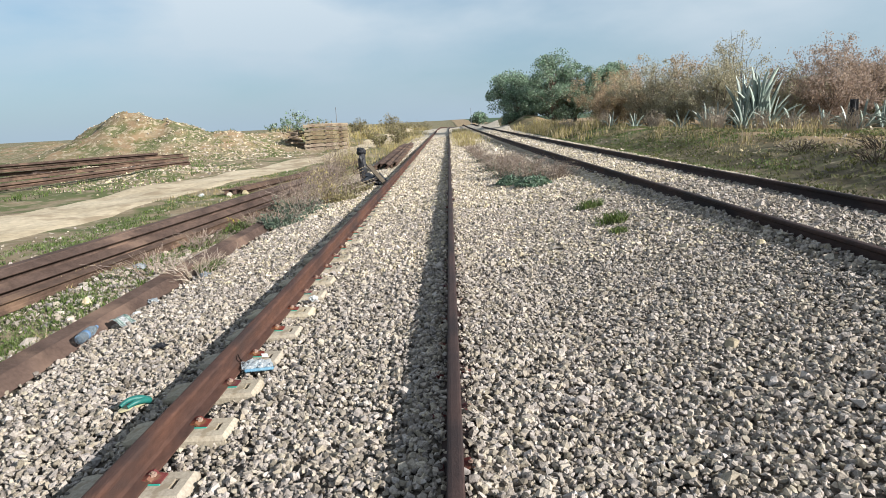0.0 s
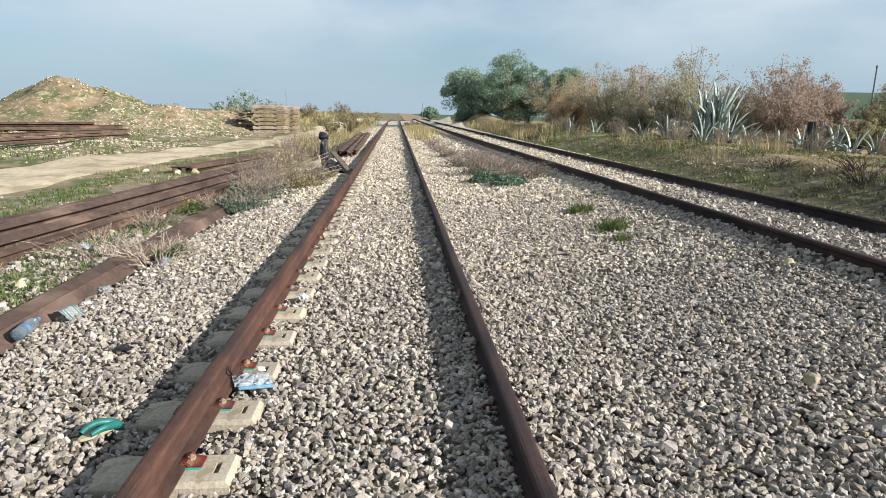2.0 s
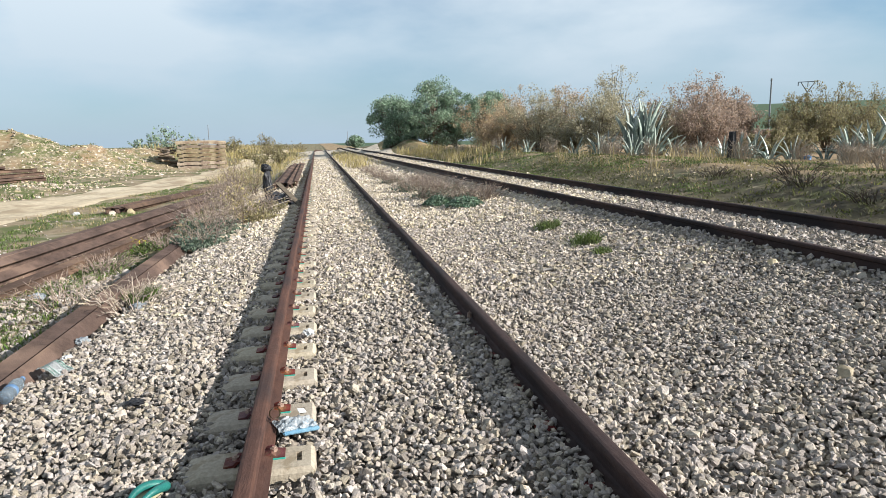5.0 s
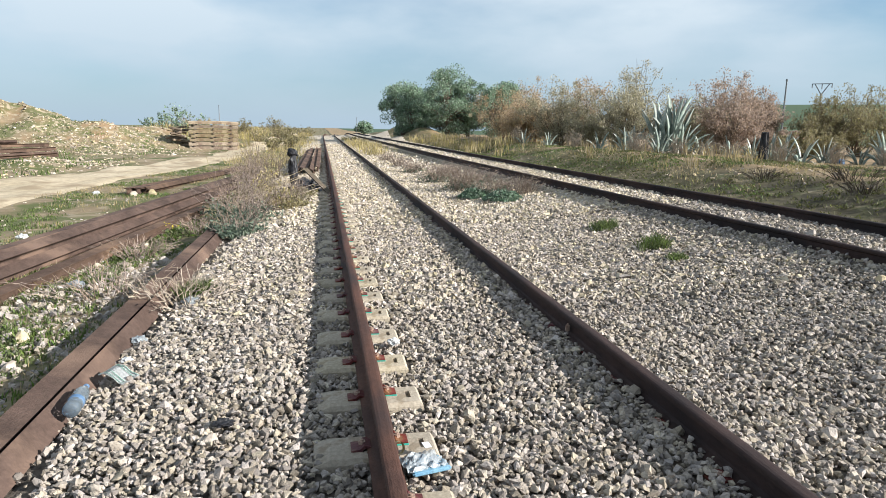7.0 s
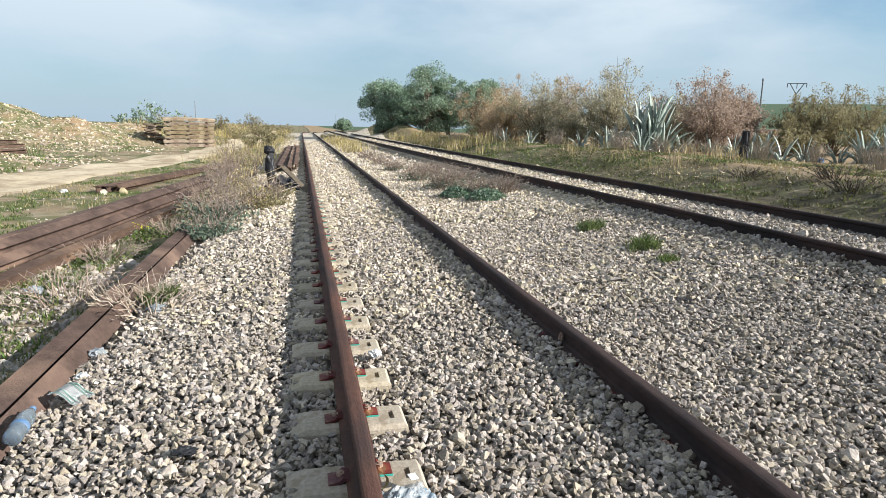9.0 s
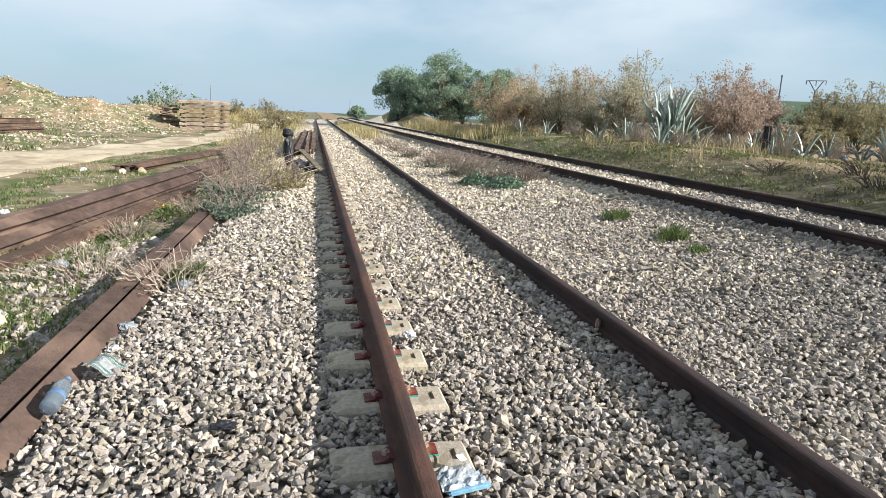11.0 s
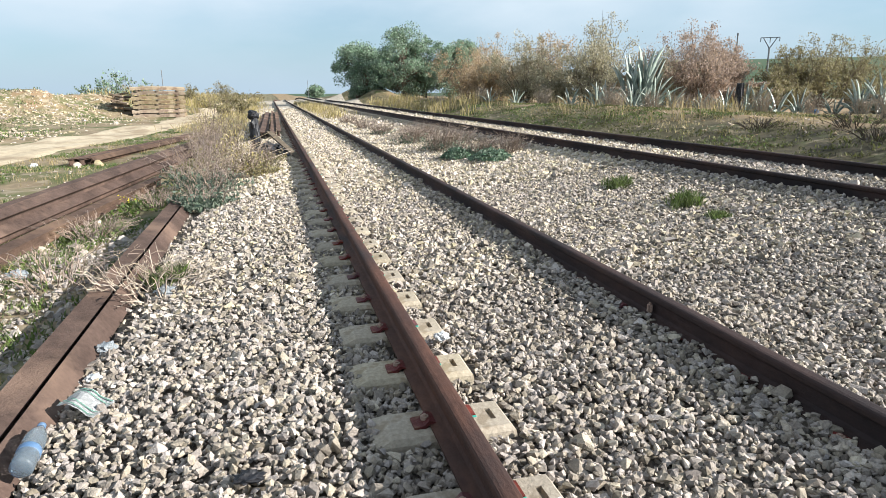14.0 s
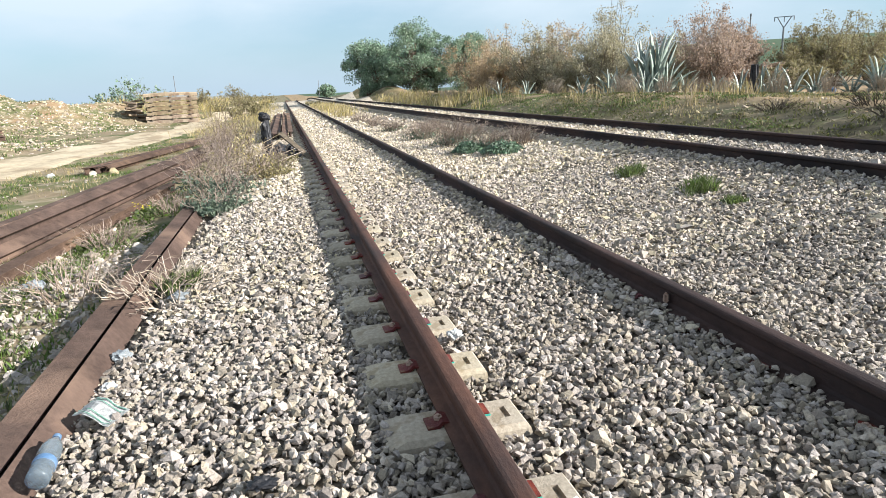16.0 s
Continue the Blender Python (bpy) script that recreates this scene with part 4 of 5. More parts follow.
for x, y, r, h, n, lv in ((3.35, 13.6, 0.55, 0.50, 100, 500), (3.95, 13.6, 0.62, 0.46, 110, 0), (3.05, 15.2, 0.62, 0.72, 120, 400), (3.6, 16.0, 0.6, 0.50, 100, 300), (2.85, 17.6, 0.6, 0.56, 100, 300), (3.4, 19.0, 0.6, 0.50, 120, 0), (2.75, 21.5, 0.5, 0.42, 110, 200), (2.7, 25.0, 0.6, 0.45, 110, 0), (2.6, 29.5, 0.6, 0.45, 90, 0)):
    weed_bush(x, y, r, h, "low mauve-grey dry bush between the two tracks", n, M_BLUEG if lv else None, lv)
for x, y, r, h in ((8.6, 9.4, 0.6, 0.28), (9.6, 10.8, 0.7, 0.34), (8.9, 12.4, 0.6, 0.26), (8.2, 7.6, 0.5, 0.26), (9.4, 7.2, 0.6, 0.32)):
    weed_bush(x, y, r, h, "dark wiry dry brush on the bank", 44, material=M_DARKTWIG, thick=0.006)
for x, y, r, h in ((13.9, 22.4, 0.5, 0.8), (12.9, 22.8, 0.5, 0.9), (14.6, 21.9, 0.4, 0.7), (16.6, 19.2, 0.5, 0.8), (17.6, 18.2, 0.5, 0.7), (20.2, 17.0, 0.5, 0.8), (22.6, 16.6, 0.5, 0.8), (10.6, 21.3, 0.55, 0.95), (11.1, 22.4, 0.5, 1.05), (10.0, 26.0, 0.5, 0.8), (12.4, 16.5, 0.5, 0.7), (13.0, 13.2, 0.6, 0.75), (14.5, 14.2, 0.5, 0.6), (11.5, 10.6, 0.55, 0.75), (9.4, 32.0, 0.5, 0.85), (8.6, 38.0, 0.5, 0.85)):
    weed_bush(x, y, r, h, "leafless pale dry weed standing on the bank", 46, material=M_PALE, thick=0.007)
weed_bush(-1.50, 6.15, 0.60, 0.50, "collapsed bleached dead bush draped over a scrap rail", 48, material=M_PALE, thick=0.0050, flat=0.62, category="dead bush")
weed_bush(-2.40, 7.0, 0.85, 0.36, "flattened dead twigs between scrap rails", 60, material=M_TWIG, thick=0.0042, category="dead bush")
weed_bush(-2.65, 9.2, 0.60, 0.30, "thin grey weeds between scrap rails", 90, M_GRASS, 200, category="dead bush")
weed_bush(-2.2, 10.8, 0.45, 0.35, "thin grey weeds beside a dry bush", 70, M_GRASS, 200)

# leafy green plant between the tracks
for x, y, r in ((3.34, 12.75, 0.36), (2.92, 13.5, 0.30)):
    p = empty("leafy_plant", pose(x, y, h1(x, y)), "low fresh green leafy plant growing in ballast", "plant")
    n = 900
    a = rng.uniform(0, 2 * np.pi, n)
    q = np.sqrt(rng.uniform(0, 1, n))
    C = np.stack([np.cos(a) * q * r * 1.2, np.sin(a) * q * r, 0.03 + 0.20 * (1 - q * q) * rng.uniform(0.3, 1, n)], 1)
    V, F = leaf_cards(C, 0.034, 2.2, 0.4)
    make("leaves", V, F, M_FRESH, p)["kind"] = "stuff"
    P = np.stack([np.zeros((40, 3)), C[:40] * 0.5 + np.array((0, 0, 0.03)), C[:40]], 1)
    V, F = tubes(P, np.full((40, 3), 0.004))
    make("stems", V, F, M_GRASS, p)["kind"] = "stuff"

# yellow-flowering weed
p = empty("flowering_weed", pose(-2.45, 10.2, h1(-2.45, 10.2)), "small weed with bright yellow flowers", "flower")
V, F = leaf_cards(np.abs(rng.normal(0, 1, (120, 3))) * np.array((0.08, 0.08, 0.10)) * np.where(rng.random((120, 3)) < 0.5, -1, 1) * np.array((1, 1, 0)) + np.stack([np.zeros(120), np.zeros(120), rng.uniform(0, 0.22, 120)], 1), 0.03, 2, 0.4)
make("leaves", V, F, M_GRASS, p)["kind"] = "stuff"
V, F = leaf_cards(rng.normal(0, 1, (16, 3)) * np.array((0.05, 0.05, 0.02)) + np.array((0, 0, 0.24)), 0.026, 1.1, 0.2)
make("flowers", V, F, M_FLOWER, p, "bright yellow petals")["kind"] = "stuff"


def shrub(x, y, h, r, material, label, n=13000, stems=34, size=0.040, long=2.3, name="tamarisk", up=0.9, tipped=0.5):
    """A many-stemmed shrub: forking stems from the ground, feathery sprays along their upper parts."""
    z = h1(x, y)
    top = empty(name, pose(x, y, z), label, "shrub")
    a = rng.uniform(0, 2 * np.pi, stems)
    q = np.sqrt(rng.uniform(0.02, 1, stems))
    hh = h * (1.0 - 0.42 * q ** 1.6) * rng.uniform(0.72, 1.06, stems)
    tip = np.stack([np.cos(a) * q * r, np.sin(a) * q * r, hh], 1)
    root = np.stack([np.cos(a), np.sin(a), np.zeros(stems)], 1) * (0.14 * r * q)[:, None]
    root[:, 2] = -0.05
    t = np.linspace(0, 1, 6)[None, :, None]
    P = root[:, None] * (1 - t) + tip[:, None] * t
    P[:, :, :2] *= (0.55 + 0.45 * t)
    P[:, 1:5] += rng.normal(0, 0.035 * h, (stems, 4, 3))
    rad = np.repeat((0.0085 * h * np.linspace(1.0, 0.16, 6))[None], stems, 0)
    m = stems * 3
    s, f = rng.integers(0, stems, m), rng.integers(1, 5, m)
    d = unit(P[s, f + 1] - P[s, f] + rng.normal(0, 0.20 * h, (m, 3)) * np.array((1, 1, 0.6)))
    L = h * rng.uniform(0.10, 0.26, m)
    Q = P[s, f][:, None] + d[:, None] * (np.linspace(0, 1, 6)[None, :, None] * L[:, None, None])
    rq = np.repeat((0.0028 * h * np.linspace(0.8, 0.3, 6))[None], m, 0)
    V, F = tubes(np.concatenate([P, Q]), np.concatenate([rad, rq]))
    make("branchwork", V, F, M_BARK, top)["kind"] = "stuff"
    A = np.concatenate([P[:, 2:].reshape(-1, 3), P[:, 4:].reshape(-1, 3), Q[:, 3:].reshape(-1, 3), Q[:, 5:].reshape(-1, 3)])
    A = A[rng.random(len(A)) < 0.48]                        # sprays gather in tufts towards the tips
    k = rng.integers(0, len(A), n)
    wide = (0.038 * h * rng.uniform(0.5, 1.6, len(A)))[k][:, None]
    C = A[k] + np.clip(rng.normal(0, 1, (n, 3)), -1.5, 1.5) * wide
    C[:, 2] = np.maximum(C[:, 2], 0.04)
    V, F = leaf_cards(C, size, long, up)
    make("foliage", V, F, material, top)["kind"] = "stuff"
    return top


TB, TG, TR = "brown autumn tamarisk bush with feathery sprays", "grey-green tamarisk bush turning brown", "reddish-brown tamarisk bush with bare twigs"
for x, y, h, r, mt, lb in ((12.3, 43.5, 3.9, 3.0, M_TAMA, TB), (14.8, 46.5, 4.6, 2.6, M_TAMA, TB), (11.6, 37.5, 2.6, 1.8, M_TAMA, TB), (12.4, 34.0, 3.7, 2.5, M_TAMG, TG), (14.6, 36.5, 4.0, 2.2, M_TAMA, TB), (15.8, 31.8, 4.4, 2.4, M_TAMG, TG), (14.0, 29.6, 3.0, 1.6, M_TAMG, TG),
                         (18.4, 28.2, 3.8, 2.3, M_TAMR, TR), (16.9, 25.6, 2.7, 1.5, M_TAMR, TR), (20.2, 28.8, 2.9, 1.5, M_TAMR, TR), (21.4, 29.6, 3.2, 0.8, M_TAMR, TR), (19.6, 24.4, 1.1, 1.6, M_OLIVE, TG), (13.2, 32.0, 2.3, 1.9, M_TAMG, TG), (17.2, 30.0, 2.6, 1.9, M_TAMA, TB), (20.0, 26.6, 1.4, 1.7, M_TAMR, TR), (22.0, 26.8, 1.3, 1.6, M_OLIVE, TG), (24.2, 28.6, 2.9, 1.7, M_OLIVE, TB), (10.9, 36.0, 1.9, 1.5, M_TAMA, TB), (13.2, 39.5, 3.0, 2.2, M_TAMA, TB), (16.8, 27.6, 2.4, 1.6, M_TAMG, TG)):
    shrub(x, y, h, r, mt, lb)
for x, y, h, r in ((21.9, 27.0, 1.4, 1.6), (23.5, 27.4, 3.0, 1.8), (25.0, 27.6, 3.4, 2.0), (26.9, 27.6, 3.7, 2.3), (29.0, 27.0, 3.5, 2.3), (30.8, 26.4, 2.4, 1.7), (24.4, 24.6, 1.6, 1.8), (27.6, 23.6, 1.6, 1.9), (30.6, 22.6, 1.4, 1.8), (33.5, 22.0, 1.2, 1.8), (36.5, 21.0, 1.1, 1.8), (29.0, 18.5, 1.0, 1.6), (32.5, 17.5, 1.0, 1.7), (35.0, 25.0, 1.7, 1.9), (38.0, 25.0, 1.7, 1.9), (41.0, 24.0, 1.7, 1.9), (37.5, 19.0, 1.3, 1.8), (40.5, 18.5, 1.3, 1.8), (44.0, 22.0, 1.6, 1.9), (35.5, 15.5, 1.1, 1.7), (39.0, 15.0, 1.1, 1.7)):
    shrub(x, y, h, r, M_OLIVE, "olive-brown scrub bush behind the agaves", 6500 if h > 2.3 else 3600, 26)
shrub(33.4, 27.0, 2.7, 0.9, M_TAMG, "thin bare-topped sapling at the field's edge", 900, 16)
for x, y, h, r in ((-10.8, 53.5, 2.4, 1.9), (-12.9, 55.0, 1.7, 1.5)):
    shrub(x, y, h, r, M_EUCA, "sparse dark green bush on the bank", 700, 20, 0.10, 1.6, "bank_bush", 0.3)
for x, y, h, r in ((-7.6, 66, 1.6, 1.0), (-5.6, 58, 1.3, 0.9), (-4.8, 72, 1.9, 1.2), (-3.6, 64, 1.4, 0.9), (-8.8, 74, 2.0, 1.4), (-6.0, 84, 2.0, 1.3), (-3.0, 92, 1.8, 1.4), (-12.0, 64, 1.6, 1.0), (-2.6, 50, 1.1, 0.8), (-3.3, 44, 1.2, 0.7), (-4.2, 80, 1.5, 1.3), (-2.2, 104, 1.5, 1.6), (-8.0, 96, 2.0, 1.8), (-12, 90, 2.2, 2.0), (-6.5, 118, 2.2, 2.2), (-2.6, 58, 1.0, 0.9), (-9.6, 58, 1.4, 1.1), (-16, 80, 2.2, 2.0)):
    shrub(x, y, h, r, M_OLIVE, "thin dry bush beside the far track", 900, 26, 0.06, 2.4, "roadside_bush")


for x, y, h, r in ((-1.05, 12.2, 0.85, 0.42), (-2.0, 18.6, 1.55, 0.60), (-1.6, 20.4, 1.45, 0.60), (-2.5, 22.5, 1.3, 0.7)):
    shrub(x, y, h, r, M_YELLOW, "wispy olive-yellow weed beside the track", 520, 18, 0.016, 3.2, "tall_weed", 1.2)


def tree(x, y, h, r, label, n=13000, clumps=44, squash=1.0, material=M_EUCA, size=0.085, low=0.04, fat=1.75):
    """A broadleaf tree: tapered trunk, limbs to each clump of leaves, an uneven crown with gaps."""
    z = h1(x, y)
    top = empty("eucalyptus_tree", pose(x, y, z), label, "tree")
    u = unit(rng.normal(size=(clumps, 3)))
    rad = rng.uniform(0.45, 1.0, clumps) ** 0.6
    mid = h * (low + 1) / 2
    C = u * rad[:, None] * np.array((r, r, h * (1 - low) / 2 * squash)) + np.array((0, 0, mid))
    C[:, :2] *= np.clip(1.25 - 0.55 * ((C[:, 2:] / h)), 0.5, 1.1)
    cr = r * rng.uniform(0.10, 0.22, clumps) * fat
    t = np.linspace(0, 1, 6)[None, :, None]
    start = np.stack([rng.normal(0, 0.1, clumps), rng.normal(0, 0.1, clumps), np.minimum(C[:, 2] * 0.55, h * 0.6)], 1)
    P = start[:, None] * (1 - t) + C[:, None] * t
    P[:, 1:5] += rng.normal(0, 0.03 * h, (clumps, 4, 3))
    trunk = np.stack([np.array((0.05 * math.sin(k), 0.05 * math.cos(2 * k), h * 0.68 * k / 5 - 0.1)) for k in range(6)])[None]
    V, F = tubes(trunk, (0.034 * h * np.linspace(1, 0.35, 6))[None], 8)
    make("trunk", V, F, M_BARK, top, smooth=True)
    V, F = tubes(P, np.repeat((0.009 * h * np.linspace(1, 0.2, 6))[None], clumps, 0), 5)
    make("limbwork", V, F, M_BARK, top)["kind"] = "stuff"
    k = rng.integers(0, clumps, n)
    d = unit(rng.normal(size=(n, 3))) * (rng.uniform(0, 1, n) ** 0.42)[:, None]
    L = C[k] + d * cr[k][:, None] * np.array((1.1, 1.1, 0.85))
    V, F = leaf_cards(L, size, 2.0, -0.3)
    make("crown", V, F, material, top)["kind"] = "stuff"
    return top


for x, y, h, r in ((7.8, 66.5, 5.8, 2.5), (9.6, 67.0, 4.5, 2.2), (11.5, 61.5, 6.1, 2.6), (13.7, 62.5, 5.7, 2.4), (15.8, 61.0, 5.0, 2.3), (12.0, 65.0, 4.6, 3.0), (17.6, 63.0, 5.4, 2.4), (8.4, 64.0, 3.2, 2.2)):
    tree(x, y, h, r, "dense grey-green eucalyptus tree in a clump")
tree(6.5, 108, 2.1, 1.4, "rounded dark green tree far along the track", 3000, 50, 0.8, size=0.14, low=0.0, fat=1.9)


# ---- agaves ----
def leaf_mesh(bend, fold, name, width=0.105):
    """A fleshy agave leaf one metre long: trough-shaped, widest near a third, ending in a point."""
    V, F = [], []
    n = 10
    for i in range(n + 1):
        s = i / n
        w = width * (0.75 + 0.9 * s) * (1 - s) ** 0.62 * 1.15 + 0.001
        th = 0.03 * (1 - s) + 0.002
        out = bend * s ** 2.2
        up = s - fold * s ** 3
        V += [(-w, out - 0.035 * w / width, up), (0, out + th * 0.4, up), (w, out - 0.035 * w / width, up), (0, out + th * 1.6 + 0.015, up)]
    for i in range(n):
        for j in range(4):
            a, b = i * 4 + j, i * 4 + (j + 1) % 4
            F.append((a, b, b + 4, a + 4))
    F.append((3, 2, 1, 0))
    me = bpy.data.meshes.new(name)
    me.from_pydata(V, [], F)
    me.polygons.foreach_set("use_smooth", np.full(len(me.polygons), True))
    return me


LEAVES = []
for b, f in ((0.10, 0.0), (0.22, 0.02), (0.38, 0.08), (0.55, 0.25), (0.62, 0.75)):
    me = leaf_mesh(b, f, "agave_leaf")
    me.materials.append(M_AGAVE)
    LEAVES.append(me)
DRY = leaf_mesh(0.75, 0.9, "agave_leaf_dry", 0.08)
DRY.materials.append(M_AGDRY)


def agave(x, y, h, n, label, open_=38.0, wide=0.45, dry=3):
    top = empty("agave", pose(x, y, h1(x, y) - 0.03, 0, 0, random.uniform(0, 360)), label, "agave", "agaves along the bank")
    for k in range(n):
        f = (k + 0.5) / n
        lean = 4 + open_ * f ** 0.8 + random.uniform(-6, 6)
        me = LEAVES[min(4, int(f * (3.4 if open_ > 20 else 1.3) + random.uniform(0, 1.2)))]
        L = h * random.uniform(0.78, 1.05) * (1 - 0.28 * f)
        share("leaf", me, pose(0, 0, 0, 0, 0, k * 137.5) @ pose(0, 0.03 + 0.10 * f, 0, -lean) @ Matrix.Diagonal((wide * L, L, L, 1)), top)
    for k in range(dry):
        L = h * random.uniform(0.5, 0.75)
        ob = share("leaf", DRY, pose(0, 0, 0, 0, 0, random.uniform(0, 360)) @ pose(0, 0.1, 0, -random.uniform(30, 62)) @ Matrix.Diagonal((L, L, L, 1)), top)
        ob["label"] = "pale withered leaf"
    return top


BIG, SMALL = "large blue-green agave with tall upright leaves", "small blue-green agave at the foot of the scrub"
agave(13.10, 24.6, 2.25, 10, BIG, 7, 0.38, 3)
agave(13.45, 24.4, 2.50, 11, BIG, 7, 0.38, 3)
agave(13.80, 24.6, 2.30, 9, BIG, 17, 0.36, 4)
agave(13.9, 24.2, 1.50, 16, BIG, 58, 0.32, 9)
agave(12.2, 24.9, 1.25, 18, SMALL, 34, 0.45)
agave(11.5, 24.3, 1.05, 14, SMALL, 36, 0.45)
agave(12.6, 23.6, 1.15, 14, SMALL, 40, 0.45, 5)
agave(10.9, 25.4, 0.9, 12, SMALL, 40, 0.45, 4)
agave(16.5, 21.6, 1.15, 14, SMALL, 36, 0.5, 4)
agave(22.7, 18.4, 1.5, 8, "agave with dark spear leaves standing high", 14, 0.5, 2)
agave(14.7, 24.2, 1.00, 12, SMALL, 50, 0.40, 4)
agave(15.6, 23.6, 0.85, 10, SMALL, 50, 0.8)
agave(15.9, 22.6, 1.05, 12, SMALL, 46)
agave(15.4, 20.9, 1.20, 13, "agave with white bent leaves beside a dark stump", 46, 0.40, 6)
agave(16.3, 20.4, 1.15, 8, SMALL, 42, 0.40, 5)
agave(17.0, 20.2, 0.95, 12, SMALL, 34, 0.40, 3)
agave(17.7, 19.4, 0.85, 10, SMALL, 30, 0.40, 3)
agave(18.0, 18.7, 1.30, 22, BIG, 30, 0.40, 3)
agave(18.6, 18.4, 1.45, 26, BIG, 32, 0.40, 3)
agave(19.3, 18.6, 1.15, 20, BIG, 42, 0.40, 4)
agave(19.7, 18.5, 2.55, 3, "agave with dark spear leaves standing high", 6, 0.40, 2)
agave(20.4, 18.2, 1.10, 20, BIG, 46, 0.40, 6)
agave(21.0, 18.5, 2.45, 4, "agave with dark spear leaves standing high", 10, 0.40, 3)
agave(21.3, 17.9, 1.20, 20, BIG, 46, 0.40, 6)
agave(22.2, 17.8, 1.00, 16, SMALL, 44, 0.40, 5)
agave(23.2, 17.9, 1.35, 16, BIG, 36, 0.40, 5)
agave(24.2, 17.2, 0.95, 12, SMALL, 40, 0.40, 4)
agave(25.4, 16.8, 1.00, 10, SMALL, 36, 0.40, 4)
agave(26.2, 15.9, 0.75, 9, SMALL, 42, 0.40, 3)
agave(10.2, 29.5, 0.75, 12, SMALL, 48)
agave(9.6, 31.5, 0.75, 12, SMALL, 48)

# dark stump of a dead agave
bm = bmesh.new()
bmesh.ops.create_cone(bm, cap_ends=True, segments=10, radius1=0.17, radius2=0.11, depth=1.1, matrix=Matrix.Translation((0, 0, 0.5)))
bmesh.ops.subdivide_edges(bm, edges=bm.edges[:], cuts=3, use_grid_fill=True)
for v in bm.verts:
    v.co += Vector((random.uniform(-1, 1), random.uniform(-1, 1), random.uniform(-1, 1))) * 0.02
ob = part("stump", bm, M_BLACK)
ob.location = (14.9, 20.6, h1(14.9, 20.6) - 0.05)
tagged(ob, "charred dark stump among agaves", "stump")


# ---- poles ----
def tube_bm(a, b, r0, r1, seg=8):
    bm = bmesh.new()
    d = Vector(b) - Vector(a)
    m = Matrix.Translation((Vector(a) + Vector(b)) / 2) @ d.to_track_quat("Z", "Y").to_matrix().to_4x4()
    bmesh.ops.create_cone(bm, cap_ends=True, segments=seg, radius1=r0, radius2=r1, depth=d.length, matrix=m)
    return bm


p = empty("power_pole", pose(88.2, 105.5, h1(88.2, 105.5), 0, 0, -40), "steel power pole with a forked cross-arm", "pole")
H = 10.2 - h1(88.2, 105.5)
part("shaft", tube_bm((0, 0, -0.3), (0, 0, H - 1.7), 0.20, 0.15), M_POLE, p)
for s in (-1, 1):
    part("arm", tube_bm((0, 0, H - 1.9), (s * 1.15, 0, H), 0.10, 0.08), M_POLE, p)
    part("insulator", tube_bm((s * 1.55, 0, H - 0.7), (s * 1.55, 0, H), 0.08, 0.08), M_POLE, p)
part("crossbar", tube_bm((-1.6, 0, H), (1.6, 0, H), 0.07, 0.07), M_POLE, p)
part("insulator", tube_bm((0, 0, H - 0.9), (0, 0, H), 0.08, 0.08), M_POLE, p)
p = empty("power_pole", pose(66.1, 86.2, h1(66.1, 86.2)), "slim bare pole behind the scrub", "pole")
part("shaft", tube_bm((0, 0, -0.3), (0, 0, 8.6), 0.15, 0.10), M_POLE, p)
part("cap", tube_bm((0, 0, 8.6), (0, 0, 8.9), 0.15, 0.13), M_POLE, p)
for x, y, h in ((-9.2, 62, 2.9), (-33.5, 70, 3.4), (-30.6, 70, 3.2), (5.0, 100, 2.6)):
    p = empty("marker_post", pose(x, y, h1(x, y)), "thin pale post standing in the distance", "post")
    part("shaft", tube_bm((0, 0, -0.2), (0, 0, h - h1(x, y)), 0.035, 0.03), M_POLE, p)
    part("cap", tube_bm((0, 0, h - h1(x, y)), (0, 0, h - h1(x, y) + 0.05), 0.045, 0.04), M_POLE, p)


# ---- switch lever wrapped in black sheet, and the tarp beside the rail ----
def crumple(name, r, sx, sy, sz, material, parent=None, label="", seed=0, sub=3, amp=0.35):
    bm = bmesh.new()
    bmesh.ops.create_icosphere(bm, subdivisions=sub, radius=r)
    for v in bm.verts:
        c = v.co / r
        k = 1 + amp * noise.noise(c * 1.7 + Vector((seed, 0, 0))) + amp * 0.6 * noise.noise(c * 4.5 + Vector((0, seed, 0)))
        v.co = Vector((c.x * sx, c.y * sy, c.z * sz)) * r * k
    return part(name, bm, material, parent, label)


p = empty("switch_lever", pose(-0.98, 17.2, -0.32), "old switch lever wrapped in torn black sheet", "lever")
part("post", tube_bm((0, 0, 0), (0, 0, 0.95), 0.05, 0.05), M_BLACK, p)
o = crumple("wrapping", 0.20, 0.62, 0.62, 1.7, M_BLACK, p, "torn black sheet", 3, 3, 0.5)
o.location = (0, 0, 0.55)
o = crumple("hood", 0.125, 1.0, 0.9, 0.9, M_BLACK, p, "black knotted top", 9, 3, 0.4)
o.location = (0, 0, 0.95)
p = empty("tarp", pose(-0.50, 15.7, -0.24), "black torn tarp heaped against the rail", "tarp")
o = crumple("sheet", 0.3, 1.1, 1.9, 0.6, M_BLACK, p, "", 5, 4, 0.6)
o.location = (-0.05, 0.2, 0.10)
ob = part("plank", box(0.14, 1.7, 0.035, (0, 0, 0), 0.006), M_DARKTWIG)
ob.matrix_world = pose(-0.28, 15.4, -0.02, 22, 0, 28)
tagged(ob, "dark weathered plank leaning on a tarp", "plank")
